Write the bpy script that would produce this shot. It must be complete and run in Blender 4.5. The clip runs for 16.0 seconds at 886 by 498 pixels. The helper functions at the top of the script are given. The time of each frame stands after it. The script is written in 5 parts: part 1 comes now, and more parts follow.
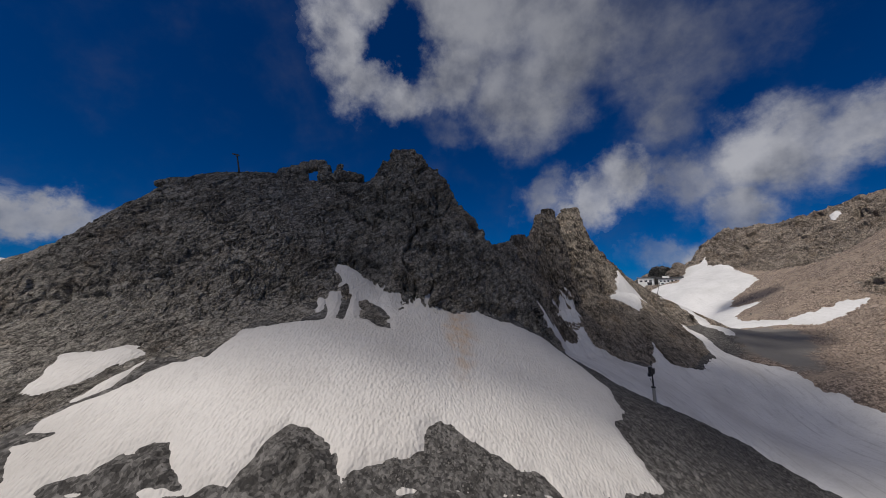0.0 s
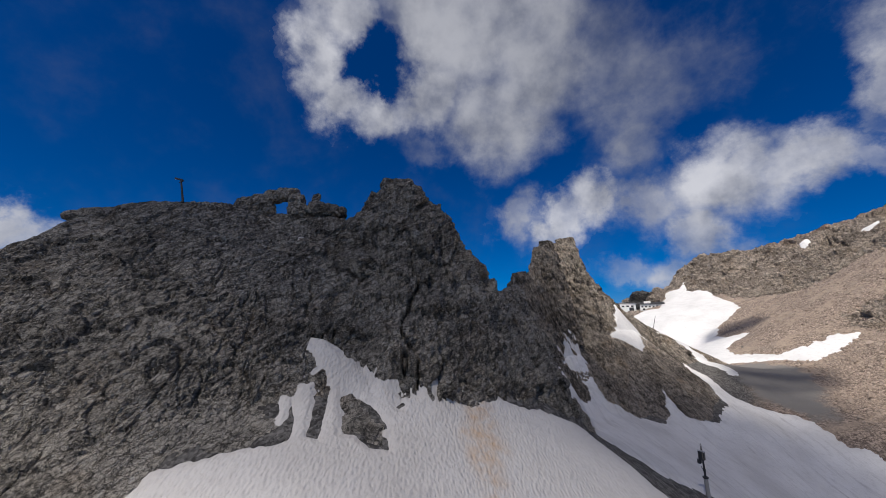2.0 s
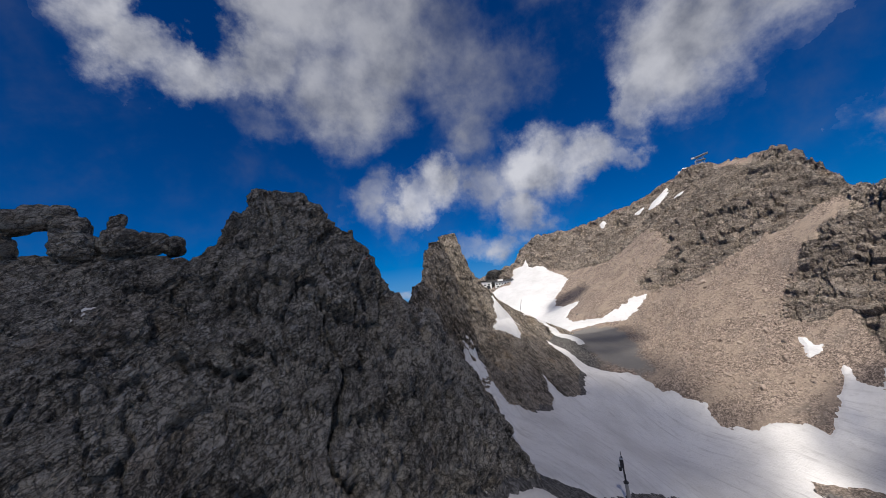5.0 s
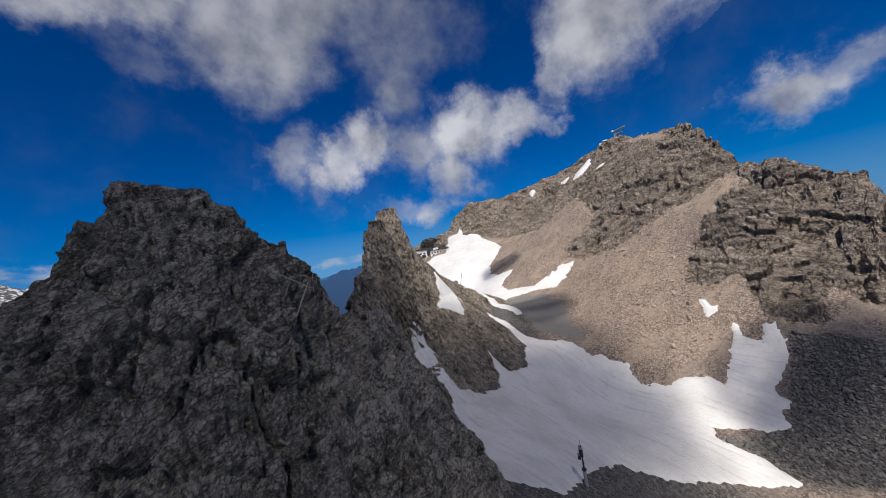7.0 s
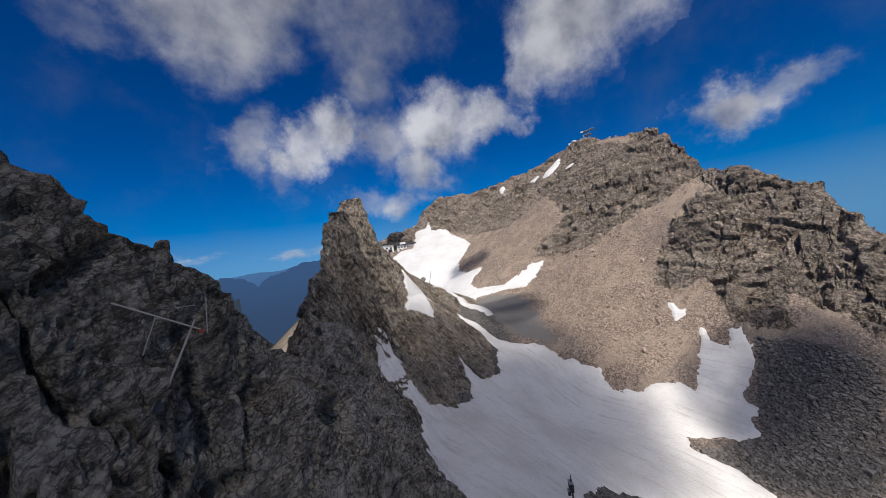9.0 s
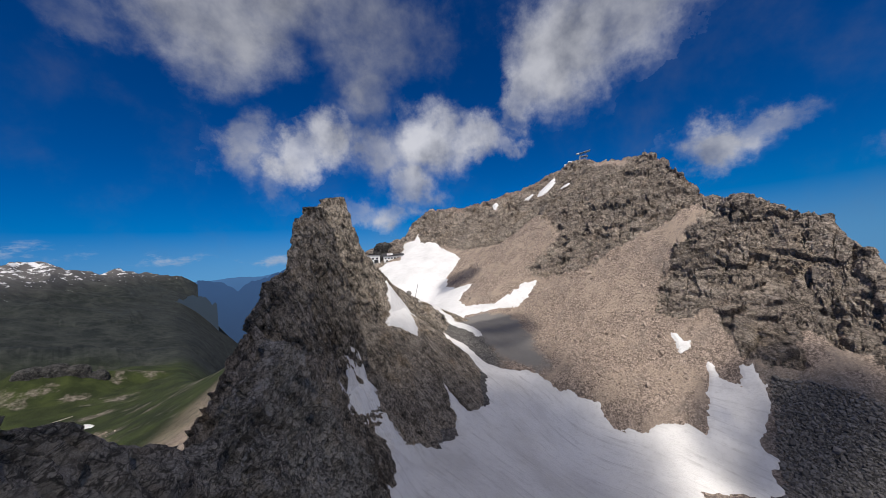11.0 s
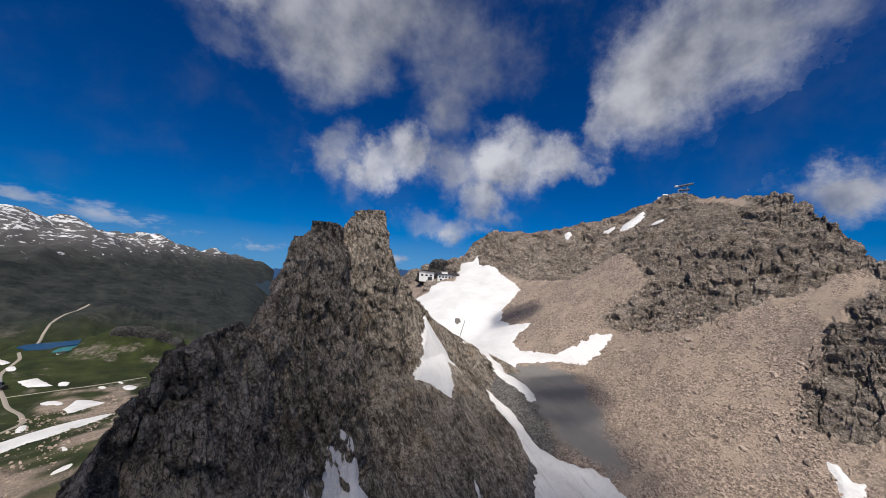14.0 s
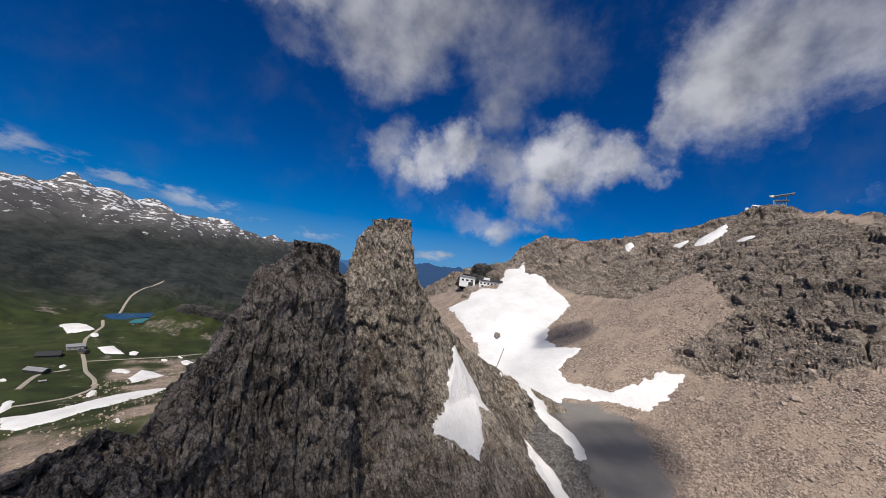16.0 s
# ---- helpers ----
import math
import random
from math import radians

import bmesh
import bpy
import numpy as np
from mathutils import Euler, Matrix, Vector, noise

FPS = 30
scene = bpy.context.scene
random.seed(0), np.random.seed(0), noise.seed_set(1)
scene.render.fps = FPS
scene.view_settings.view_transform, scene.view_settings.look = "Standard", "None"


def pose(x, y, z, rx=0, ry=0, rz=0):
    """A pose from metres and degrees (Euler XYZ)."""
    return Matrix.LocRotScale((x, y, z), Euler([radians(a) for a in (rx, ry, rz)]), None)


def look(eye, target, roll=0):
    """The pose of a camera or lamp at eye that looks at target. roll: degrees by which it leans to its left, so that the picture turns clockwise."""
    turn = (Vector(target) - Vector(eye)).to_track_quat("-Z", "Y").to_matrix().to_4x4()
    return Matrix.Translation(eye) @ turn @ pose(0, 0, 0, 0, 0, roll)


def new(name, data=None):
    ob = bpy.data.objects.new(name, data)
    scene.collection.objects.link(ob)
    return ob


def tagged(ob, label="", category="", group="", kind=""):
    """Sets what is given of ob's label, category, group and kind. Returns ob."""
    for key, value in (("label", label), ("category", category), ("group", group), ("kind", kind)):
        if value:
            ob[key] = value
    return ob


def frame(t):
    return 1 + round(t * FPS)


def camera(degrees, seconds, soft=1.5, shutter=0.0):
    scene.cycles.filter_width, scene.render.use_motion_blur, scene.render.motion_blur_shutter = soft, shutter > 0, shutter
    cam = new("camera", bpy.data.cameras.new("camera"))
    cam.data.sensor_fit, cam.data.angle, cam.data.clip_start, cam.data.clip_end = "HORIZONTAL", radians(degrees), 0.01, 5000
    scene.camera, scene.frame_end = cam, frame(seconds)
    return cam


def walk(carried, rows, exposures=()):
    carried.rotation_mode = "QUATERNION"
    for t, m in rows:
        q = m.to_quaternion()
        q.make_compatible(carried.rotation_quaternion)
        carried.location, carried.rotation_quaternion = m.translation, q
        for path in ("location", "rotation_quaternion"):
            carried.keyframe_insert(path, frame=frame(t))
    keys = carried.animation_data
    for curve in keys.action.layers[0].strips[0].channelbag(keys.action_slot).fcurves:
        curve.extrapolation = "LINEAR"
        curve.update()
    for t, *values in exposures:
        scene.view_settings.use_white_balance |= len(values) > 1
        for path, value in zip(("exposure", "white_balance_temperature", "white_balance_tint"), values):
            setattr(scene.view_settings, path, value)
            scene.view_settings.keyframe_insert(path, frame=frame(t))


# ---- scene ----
cam = camera(105.5, 16.0, soft=0.6)
METRES, EYE, TILT, LEAN, TURN = 200.0, 100.0, 10.0, 0.0, 0.0
ROWS = [
    (0.0, 0.0, 0.0, 0.0, 0.0, 0.0, -0.0),
    (0.5, -0.0115, 0.0332, 0.016, -0.93, 0.54, -0.15),
    (1.0, -0.022, 0.065, 0.0309, -1.82, 1.25, -0.26),
    (1.5, -0.032, 0.0946, 0.0439, -2.78, 1.99, -0.36),
    (2.0, -0.0416, 0.1236, 0.055, -4.18, 2.92, -0.41),
    (2.5, -0.051, 0.1507, 0.0638, -6.1, 3.84, -0.39),
    (3.0, -0.0609, 0.1756, 0.0701, -8.83, 4.45, -0.15),
    (3.5, -0.0713, 0.1995, 0.0766, -12.63, 4.37, 0.33),
    (4.0, -0.0803, 0.2228, 0.0897, -17.25, 3.49, 1.04),
    (4.5, -0.0872, 0.2458, 0.1089, -22.73, 1.7, 2.04),
    (5.0, -0.0918, 0.2682, 0.1273, -28.12, -0.71, 3.02),
    (7.5, -0.0677, 0.3762, 0.1705, -41.22, -8.17, 2.72),
    (8.0, -0.0558, 0.3959, 0.1715, -42.44, -8.58, 2.26),
    (8.5, -0.0427, 0.4151, 0.1695, -43.94, -8.72, 1.55),
    (9.0, -0.0286, 0.4341, 0.1638, -45.39, -8.54, 0.73),
    (11.5, 0.0648, 0.5328, 0.1305, -46.43, -5.25, -3.87),
    (12.0, 0.0903, 0.5551, 0.1313, -45.31, -4.61, -4.79),
    (12.5, 0.1168, 0.5769, 0.1337, -43.5, -4.1, -5.88),
    (13.0, 0.1452, 0.6016, 0.1409, -41.04, -3.93, -7.21),
    (13.5, 0.1745, 0.6284, 0.1508, -38.4, -4.02, -8.51),
    (14.0, 0.2033, 0.6582, 0.1625, -35.82, -4.36, -9.6),
    (14.5, 0.2311, 0.6886, 0.1749, -33.65, -4.69, -10.36),
    (15.0, 0.2575, 0.7192, 0.1842, -31.62, -5.1, -11.03),
    (15.5, 0.2817, 0.7506, 0.1918, -29.41, -5.72, -11.72),
    (16.0, 0.3032, 0.7826, 0.1964, -27.66, -6.34, -12.27),
]
EXPOSURES = [(0.0, -0.64), (0.6, -0.42), (1.4, 0.0), (16.0, 0.0)]
walk(cam, [(t, pose(0, 0, EYE, TILT, LEAN, TURN) @ pose(METRES * x, METRES * y, METRES * z, 90 + pitch, roll, yaw)) for t, x, y, z, yaw, pitch, roll in ROWS], EXPOSURES)

# ---- daylight: a clear alpine noon with broken cloud ----
SUN = Vector((-0.30, -0.47, 0.83)).normalized()
world = bpy.data.worlds.new("alpine_sky")
world.use_nodes = True
scene.world = world


class Nodes:
    """Short-hand for building node trees."""

    def __init__(self, tree):
        self.tree = tree

    def add(self, kind):
        return self.tree.nodes.new(kind)

    def put(self, value, socket):
        if isinstance(value, bpy.types.NodeSocket):
            self.tree.links.new(value, socket)
        elif value is not None:
            socket.default_value = value

    def math(self, op, a, b=None, c=None, clamp=False):
        n = self.add("ShaderNodeMath")
        n.operation, n.use_clamp = op, clamp
        for i, v in enumerate((a, b, c)):
            self.put(v, n.inputs[i])
        return n.outputs[0]

    def vec(self, op, a, b=None):
        n = self.add("ShaderNodeVectorMath")
        n.operation = op
        self.put(a, n.inputs[0])
        if op == "SCALE":
            self.put(b, n.inputs["Scale"])
        else:
            self.put(b, n.inputs[1])
        return n.outputs["Value" if op in ("DOT_PRODUCT", "LENGTH") else "Vector"]

    def noise(self, where, scale, detail=4.0, rough=0.55, distort=0.0, out="Fac"):
        n = self.add("ShaderNodeTexNoise")
        self.put(where, n.inputs["Vector"])
        for key, v in (("Scale", scale), ("Detail", detail), ("Roughness", rough), ("Distortion", distort)):
            self.put(v, n.inputs[key])
        return n.outputs[out]

    def voronoi(self, where, scale, feature="F1", out="Distance", random_=1.0):
        n = self.add("ShaderNodeTexVoronoi")
        n.feature = feature
        self.put(where, n.inputs["Vector"])
        self.put(scale, n.inputs["Scale"])
        self.put(random_, n.inputs["Randomness"])
        return n.outputs[out]

    def ramp(self, fac, stops):
        n = self.add("ShaderNodeValToRGB")
        self.put(fac, n.inputs[0])
        e = n.color_ramp.elements
        while len(e) < len(stops):
            e.new(0.5)
        for el, (p, c) in zip(e, stops):
            el.position = p
            el.color = (*c, 1.0) if len(c) == 3 else c
        return n.outputs[0]

    def step(self, v, lo, hi):
        n = self.add("ShaderNodeMapRange")
        n.interpolation_type = "SMOOTHSTEP"
        self.put(v, n.inputs["Value"])
        self.put(lo, n.inputs["From Min"])
        self.put(hi, n.inputs["From Max"])
        return n.outputs["Result"]

    def mix(self, fac, a, b, blend="MIX"):
        n = self.add("ShaderNodeMix")
        n.data_type, n.blend_type = "RGBA", blend
        self.put(fac, n.inputs[0])
        self.put(a, n.inputs[6])
        self.put(b, n.inputs[7])
        return n.outputs[2]


def rgb(r, g, b):
    return (r, g, b, 1.0)


# clouds: heading in degrees right of the first view, height over the horizon, half width, half height, density, brightness
CLOUDS = [
    (-19, 40, 5, 5, 0.95, 1.0), (-15, 35.5, 5, 4, 0.95, 1.0), (-8, 34.5, 6, 3.6, 0.9, 0.9), (-14, 47, 7, 5, 0.9, 0.85), (2, 38, 8, 6, 1.0, 0.75),
    (9, 48, 17, 12, 1.0, 0.62), (14, 34, 10, 8.5, 1.0, 0.6), (22, 42, 12, 10, 0.95, 0.5), (13, 64, 45, 11, 1.0, 0.5),
    (33, 38, 12, 9, 0.62, 0.3), (43, 33, 9, 6, 0.5, 0.25), (38, 27, 6, 5, 0.55, 0.4), (0, 29, 6, 2.5, 0.4, 0.3), (56, 44, 14, 6, 0.45, 0.25),
    (17, 19, 4, 4.5, 0.72, 0.6), (24.5, 18, 4, 3.8, 0.9, 0.95), (29.5, 20, 5, 4, 1.0, 1.0), (37, 17.5, 5, 5, 0.8, 0.45),
    (46, 19, 6.5, 5, 1.0, 1.05), (53.5, 19, 6, 4, 1.0, 1.0), (58.5, 16.5, 3, 2.2, 0.7, 0.8), (42.5, 12.5, 4.5, 3.6, 0.85, 0.8), (40, 8, 4, 2.4, 0.75, 0.85), (33, 8, 4.5, 1.8, 0.5, 0.6), (22, 13, 2.5, 3, 0.4, 0.4),
    (69, 28.5, 8, 7, 1.0, 0.75), (63.5, 24.5, 4.5, 4.5, 0.95, 0.85), (77, 31, 7, 6, 0.92, 0.65), (61, 21, 2.2, 3, 0.6, 0.5), (84, 33, 7, 4, 0.5, 0.35),
    (87.5, 11.5, 5, 2.8, 1.0, 0.8), (92, 13.5, 4, 2, 0.6, 0.5), (104, 8, 4, 1.6, 0.6, 0.5), (-52, 10.5, 7, 2.0, 0.95, 0.85), (-45, 9, 4.5, 1.5, 0.8, 0.75),
]
HOLES = [(-6, 42, 5.5, 3.2, 1.0, 0.0)]
w = Nodes(world.node_tree)
w.tree.nodes.clear()
sky = w.add("ShaderNodeTexSky")
sky.sky_type, sky.sun_disc = "NISHITA", False
sky.sun_elevation, sky.sun_rotation = math.asin(SUN.z), math.atan2(SUN.x, SUN.y)
sky.altitude, sky.air_density, sky.dust_density, sky.ozone_density = 2600.0, 1.0, 0.2, 3.0
tint = w.add("ShaderNodeHueSaturation")
tint.inputs["Saturation"].default_value = 1.7
tint.inputs["Hue"].default_value = 0.515
lift = w.add("ShaderNodeSeparateXYZ")
w.put(w.add("ShaderNodeTexCoord").outputs["Generated"], lift.inputs[0])
raised = w.add("ShaderNodeCombineXYZ")
w.put(lift.outputs[0], raised.inputs[0])
w.put(lift.outputs[1], raised.inputs[1])
w.put(w.math("SMOOTH_MAX", lift.outputs[2], 0.07, 0.16), raised.inputs[2])
w.put(raised.outputs[0], sky.inputs[0])
w.put(sky.outputs[0], tint.inputs["Color"])
clear = w.vec("SCALE", tint.outputs[0], 0.070)
way = w.add("ShaderNodeTexCoord").outputs["Generated"]
parts = w.add("ShaderNodeSeparateXYZ")
w.put(way, parts.inputs[0])
heading = w.math("MULTIPLY", w.math("ARCTAN2", parts.outputs[0], parts.outputs[1]), 180 / math.pi)
rise = w.math("MULTIPLY", w.math("ARCSINE", parts.outputs[2]), 180 / math.pi)
wob = w.math("MULTIPLY", w.math("SUBTRACT", w.noise(way, 6.5, 8.0, 0.64), 0.5), 14.0)
wob2 = w.math("MULTIPLY", w.math("SUBTRACT", w.noise(w.vec("ADD", way, (3.1, 1.7, 0.4)), 7.5, 8.0, 0.64), 0.5), 10.0)


def cloud_field(blobs, wobble):
    """How dense the clouds stand in each direction, and how bright they are there."""
    total = shine = weight = None
    az = w.math("ADD", heading, w.math("MULTIPLY", wob, wobble))
    el = w.math("ADD", rise, w.math("MULTIPLY", wob2, wobble))
    for a, e, hw, hh, dens, bright in blobs:
        u = w.math("DIVIDE", w.math("SUBTRACT", az, float(a)), float(hw))
        v = w.math("DIVIDE", w.math("SUBTRACT", el, float(e)), float(hh))
        d2 = w.math("ADD", w.math("MULTIPLY", u, u), w.math("MULTIPLY", v, v))
        one = w.math("MULTIPLY", w.math("SUBTRACT", 1.5, w.math("SQRT", d2), clamp=True), dens)
        total = one if total is None else w.math("SMOOTH_MAX", total, one, 0.2)
        part_shine = w.math("MULTIPLY", one, bright)
        shine = part_shine if shine is None else w.math("ADD", shine, part_shine)
        weight = one if weight is None else w.math("ADD", weight, one)
    return total, w.math("DIVIDE", shine, w.math("MAXIMUM", weight, 0.001))


billow = w.noise(way, 7.0, 9.0, 0.58)
squash = w.add("ShaderNodeMapping")
squash.inputs["Rotation"].default_value = (0.0, radians(25), 0.0)
squash.inputs["Scale"].default_value = (1.0, 1.0, 1.4)
w.put(way, squash.inputs["Vector"])
stretch_way = squash.outputs[0]
wisp = w.noise(stretch_way, 3.0, 7.0, 0.6, 0.6)
# a broken bank of low cloud along the far ranges
line = w.math("MAXIMUM", w.math("SUBTRACT", 3.1, w.math("MULTIPLY", heading, 0.145)), 1.1)
deep = w.math("DIVIDE", w.math("SUBTRACT", w.math("ADD", rise, w.math("MULTIPLY", wob2, 0.25)), line), w.math("ADD", 0.9, w.math("MULTIPLY", line, 0.16)))
bank = w.math("SUBTRACT", 1.3, w.math("ABSOLUTE", deep), clamp=True)
patchy = w.add("ShaderNodeMapping")
patchy.inputs["Scale"].default_value = (1.0, 1.0, 2.6)
w.put(way, patchy.inputs["Vector"])
bank = w.math("MULTIPLY", w.math("MULTIPLY", bank, w.step(w.noise(patchy.outputs[0], 8.0, 7.0, 0.62), 0.40, 0.66)), w.math("MULTIPLY", w.step(heading, 48.0, 38.0), 0.72))
body, shine = cloud_field(CLOUDS, 1.1)
field = w.math("MAXIMUM", body, bank)
field = w.math("SUBTRACT", field, w.math("MULTIPLY", cloud_field(HOLES, 1.1)[0], 0.68))
# unseen bright cloud behind the camera, added to fill the shaded rock walls
fill_cloud = w.math("MULTIPLY", w.step(w.noise(way, 2.2, 3.0, 0.5), 0.36, 0.56), w.step(parts.outputs[1], -0.25, -0.6))
field = w.math("MAXIMUM", field, w.math("MULTIPLY", fill_cloud, 0.9))
shine = w.math("MAXIMUM", shine, w.math("MULTIPLY", w.step(fill_cloud, 0.0, 0.3), 0.5))
ragged_edge = w.math("ADD", w.math("MULTIPLY", w.math("SUBTRACT", billow, 0.5), 1.25), w.math("MULTIPLY", w.math("SUBTRACT", wisp, 0.5), 0.7))
ragged_edge = w.math("MULTIPLY", ragged_edge, w.math("ADD", 0.3, w.math("MULTIPLY", w.step(field, 0.0, 0.25), 0.7)))
cover = w.step(w.math("ADD", field, ragged_edge), 0.08, 1.2)
thick = w.step(w.math("ADD", field, w.math("MULTIPLY", ragged_edge, 0.6)), 0.3, 1.2)
soft = w.noise(way, 3.6, 6.0, 0.52)
puff = w.noise(w.vec("ADD", way, (-0.035, 0.02, 0.06)), 3.6, 6.0, 0.52)
fine_puff = w.noise(w.vec("ADD", way, (-0.02, 0.012, 0.035)), 7.0, 9.0, 0.58)
relief = w.math("ADD", w.math("MULTIPLY", w.math("SUBTRACT", soft, puff), 2.2), w.math("MULTIPLY", w.math("SUBTRACT", billow, fine_puff), 1.0))
light = w.step(w.math("ADD", relief, 0.66), -0.15, 1.05)
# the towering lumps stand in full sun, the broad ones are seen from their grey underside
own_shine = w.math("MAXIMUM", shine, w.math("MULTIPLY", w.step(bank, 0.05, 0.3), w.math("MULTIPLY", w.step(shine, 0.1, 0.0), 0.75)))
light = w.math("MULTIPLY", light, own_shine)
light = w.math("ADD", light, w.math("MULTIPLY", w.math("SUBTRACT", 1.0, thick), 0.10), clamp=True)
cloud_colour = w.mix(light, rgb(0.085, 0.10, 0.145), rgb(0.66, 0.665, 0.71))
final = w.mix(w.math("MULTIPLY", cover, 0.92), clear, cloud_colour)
back = w.add("ShaderNodeBackground")
w.put(final, back.inputs[0])
w.put(back.outputs[0], w.add("ShaderNodeOutputWorld").inputs[0])

sun = new("sun", bpy.data.lights.new("sun", "SUN"))
sun.data.energy, sun.data.angle, sun.data.color = 5.0, radians(0.53), (1.0, 0.945, 0.87)
sun.matrix_world = look(SUN * 100, (0, 0, 0))


# ---- materials ----
def material(name):
    m = bpy.data.materials.new(name)
    m.use_nodes = True
    n = Nodes(m.node_tree)
    n.surface = m.node_tree.nodes["Principled BSDF"]
    n.surface.inputs["Roughness"].default_value = 0.92
    n.surface.inputs["Specular IOR Level"].default_value = 0.25
    n.place = n.add("ShaderNodeNewGeometry").outputs["Position"]
    return m, n


def stretch(n, where, scale, turn=(0, 0, 0)):
    node = n.add("ShaderNodeMapping")
    n.put(where, node.inputs["Vector"])
    node.inputs["Rotation"].default_value = [radians(v) for v in turn]
    node.inputs["Scale"].default_value = scale
    return node.outputs[0]


def bump(n, heights):
    """Chain of bumps: (height socket, distance in metres)."""
    last = None
    for h, dist in heights:
        b = n.add("ShaderNodeBump")
        b.inputs["Strength"].default_value = 1.0
        b.inputs["Distance"].default_value = dist
        n.put(h, b.inputs["Height"])
        if last is not None:
            n.put(last, b.inputs["Normal"])
        last = b.outputs[0]
    n.put(last, n.surface.inputs["Normal"])


def bedded(n, where, across):
    """Coordinates laid along tilted beds: the third runs across them."""
    w = Vector(across).normalized()
    u = w.orthogonal().normalized()
    out = n.add("ShaderNodeCombineXYZ")
    for k, axis in enumerate((u, w.cross(u), w)):
        n.put(n.vec("DOT_PRODUCT", where, tuple(axis)), out.inputs[k])
    return out.outputs[0]


def limestone(name, dark, light, warm, across, size=1.0, warmth=0.5, low=0.56, high=0.70, fibre=0.3):
    """Fractured limestone with tilted beds, splintered relief, open joints, pale scars and brown stains."""
    m, n = material(name)
    where = n.place
    warp = n.vec("ADD", where, n.vec("SCALE", n.noise(where, 0.16 / size, 4.0, 0.6, 0.0, "Color"), 2.6 * size))
    warp = bedded(n, warp, across)
    beds = n.noise(stretch(n, warp, (0.14 / size, 0.14 / size, 1.5 / size)), 1.0, 10.0, 0.72)
    splinter = n.noise(stretch(n, where, (1.5 / size, 1.5 / size, 0.45 / size), (8, 12, 0)), 1.0, 10.0, 0.7)
    grain = n.noise(where, 2.4 / size, 12.0, 0.78)
    mid = n.noise(where, 0.5 / size, 10.0, 0.68)
    broad = n.noise(where, 0.06 / size, 5.0, 0.6)
    line = n.math("ABSOLUTE", n.math("SUBTRACT", n.noise(stretch(n, warp, (0.2 / size, 0.2 / size, 0.2 / size)), 1.0, 6.0, 0.58), 0.5))
    crack = n.step(line, 0.0, 0.014)
    line2 = n.math("ABSOLUTE", n.math("SUBTRACT", n.noise(stretch(n, warp, (0.3 / size, 0.3 / size, 1.2 / size)), 1.0, 6.0, 0.62), 0.5))
    crack2 = n.step(line2, 0.0, 0.022)
    # joints round the blocks, small and large
    loose = n.vec("ADD", warp, n.vec("SCALE", n.noise(where, 1.1 / size, 4.0, 0.6, 0.0, "Color"), 0.8 * size))
    joint = n.step(n.voronoi(stretch(n, loose, (0.55 / size, 0.5 / size, 1.0 / size)), 1.0, "DISTANCE_TO_EDGE"), 0.0, 0.07)
    joint2 = n.step(n.voronoi(stretch(n, loose, (1.3 / size, 1.2 / size, 2.6 / size)), 1.0, "DISTANCE_TO_EDGE"), 0.0, 0.10)
    shade = n.add("ShaderNodeSeparateColor")
    n.put(n.voronoi(stretch(n, loose, (0.55 / size, 0.5 / size, 1.0 / size)), 1.0, "F1", "Color"), shade.inputs[0])
    tone = n.math("ADD", n.math("ADD", n.math("MULTIPLY", beds, 0.32), n.math("MULTIPLY", splinter, fibre)), n.math("ADD", n.math("MULTIPLY", grain, 0.45), n.math("MULTIPLY", mid, 0.52 - fibre)))
    tone = n.math("ADD", tone, n.math("MULTIPLY", n.math("SUBTRACT", broad, 0.5), 0.3))
    tone = n.math("ADD", tone, n.math("MULTIPLY", n.math("SUBTRACT", shade.outputs[0], 0.5), 0.05))
    colour = n.mix(n.step(tone, low, high), rgb(*dark), rgb(*light))
    stain = n.math("MULTIPLY", n.step(n.noise(warp, 0.08 / size, 6.0, 0.65), 0.52, 0.68), warmth)
    colour = n.mix(stain, colour, n.mix(n.step(tone, low, high), rgb(*[v * 0.35 for v in warm]), rgb(*warm)))
    scar = n.math("MULTIPLY", n.step(n.noise(stretch(n, warp, (0.25 / size, 0.25 / size, 2.1 / size)), 1.0, 9.0, 0.74), 0.57, 0.66), 0.5)
    colour = n.mix(scar, colour, rgb(*[min(0.6, v * 1.45) for v in light]))
    tight = n.math("MULTIPLY", n.math("ADD", n.math("MULTIPLY", joint, 0.6), 0.4), n.math("ADD", n.math("MULTIPLY", joint2, 0.4), 0.6))
    dark_line = n.math("MULTIPLY", n.math("SUBTRACT", 1.0, n.math("MULTIPLY", n.math("MULTIPLY", crack, crack2), tight)), 0.8)
    colour = n.mix(dark_line, colour, rgb(*[v * 0.35 for v in dark]))
    n.put(colour, n.surface.inputs["Base Color"])
    bump(n, [(beds, 1.2 * size), (mid, 0.6 * size), (splinter, 1.5 * fibre * size), (crack, 0.25 * size), (crack2, 0.16 * size), (joint, 0.16 * size), (joint2, 0.08 * size), (grain, 0.35 * size)])
    return m


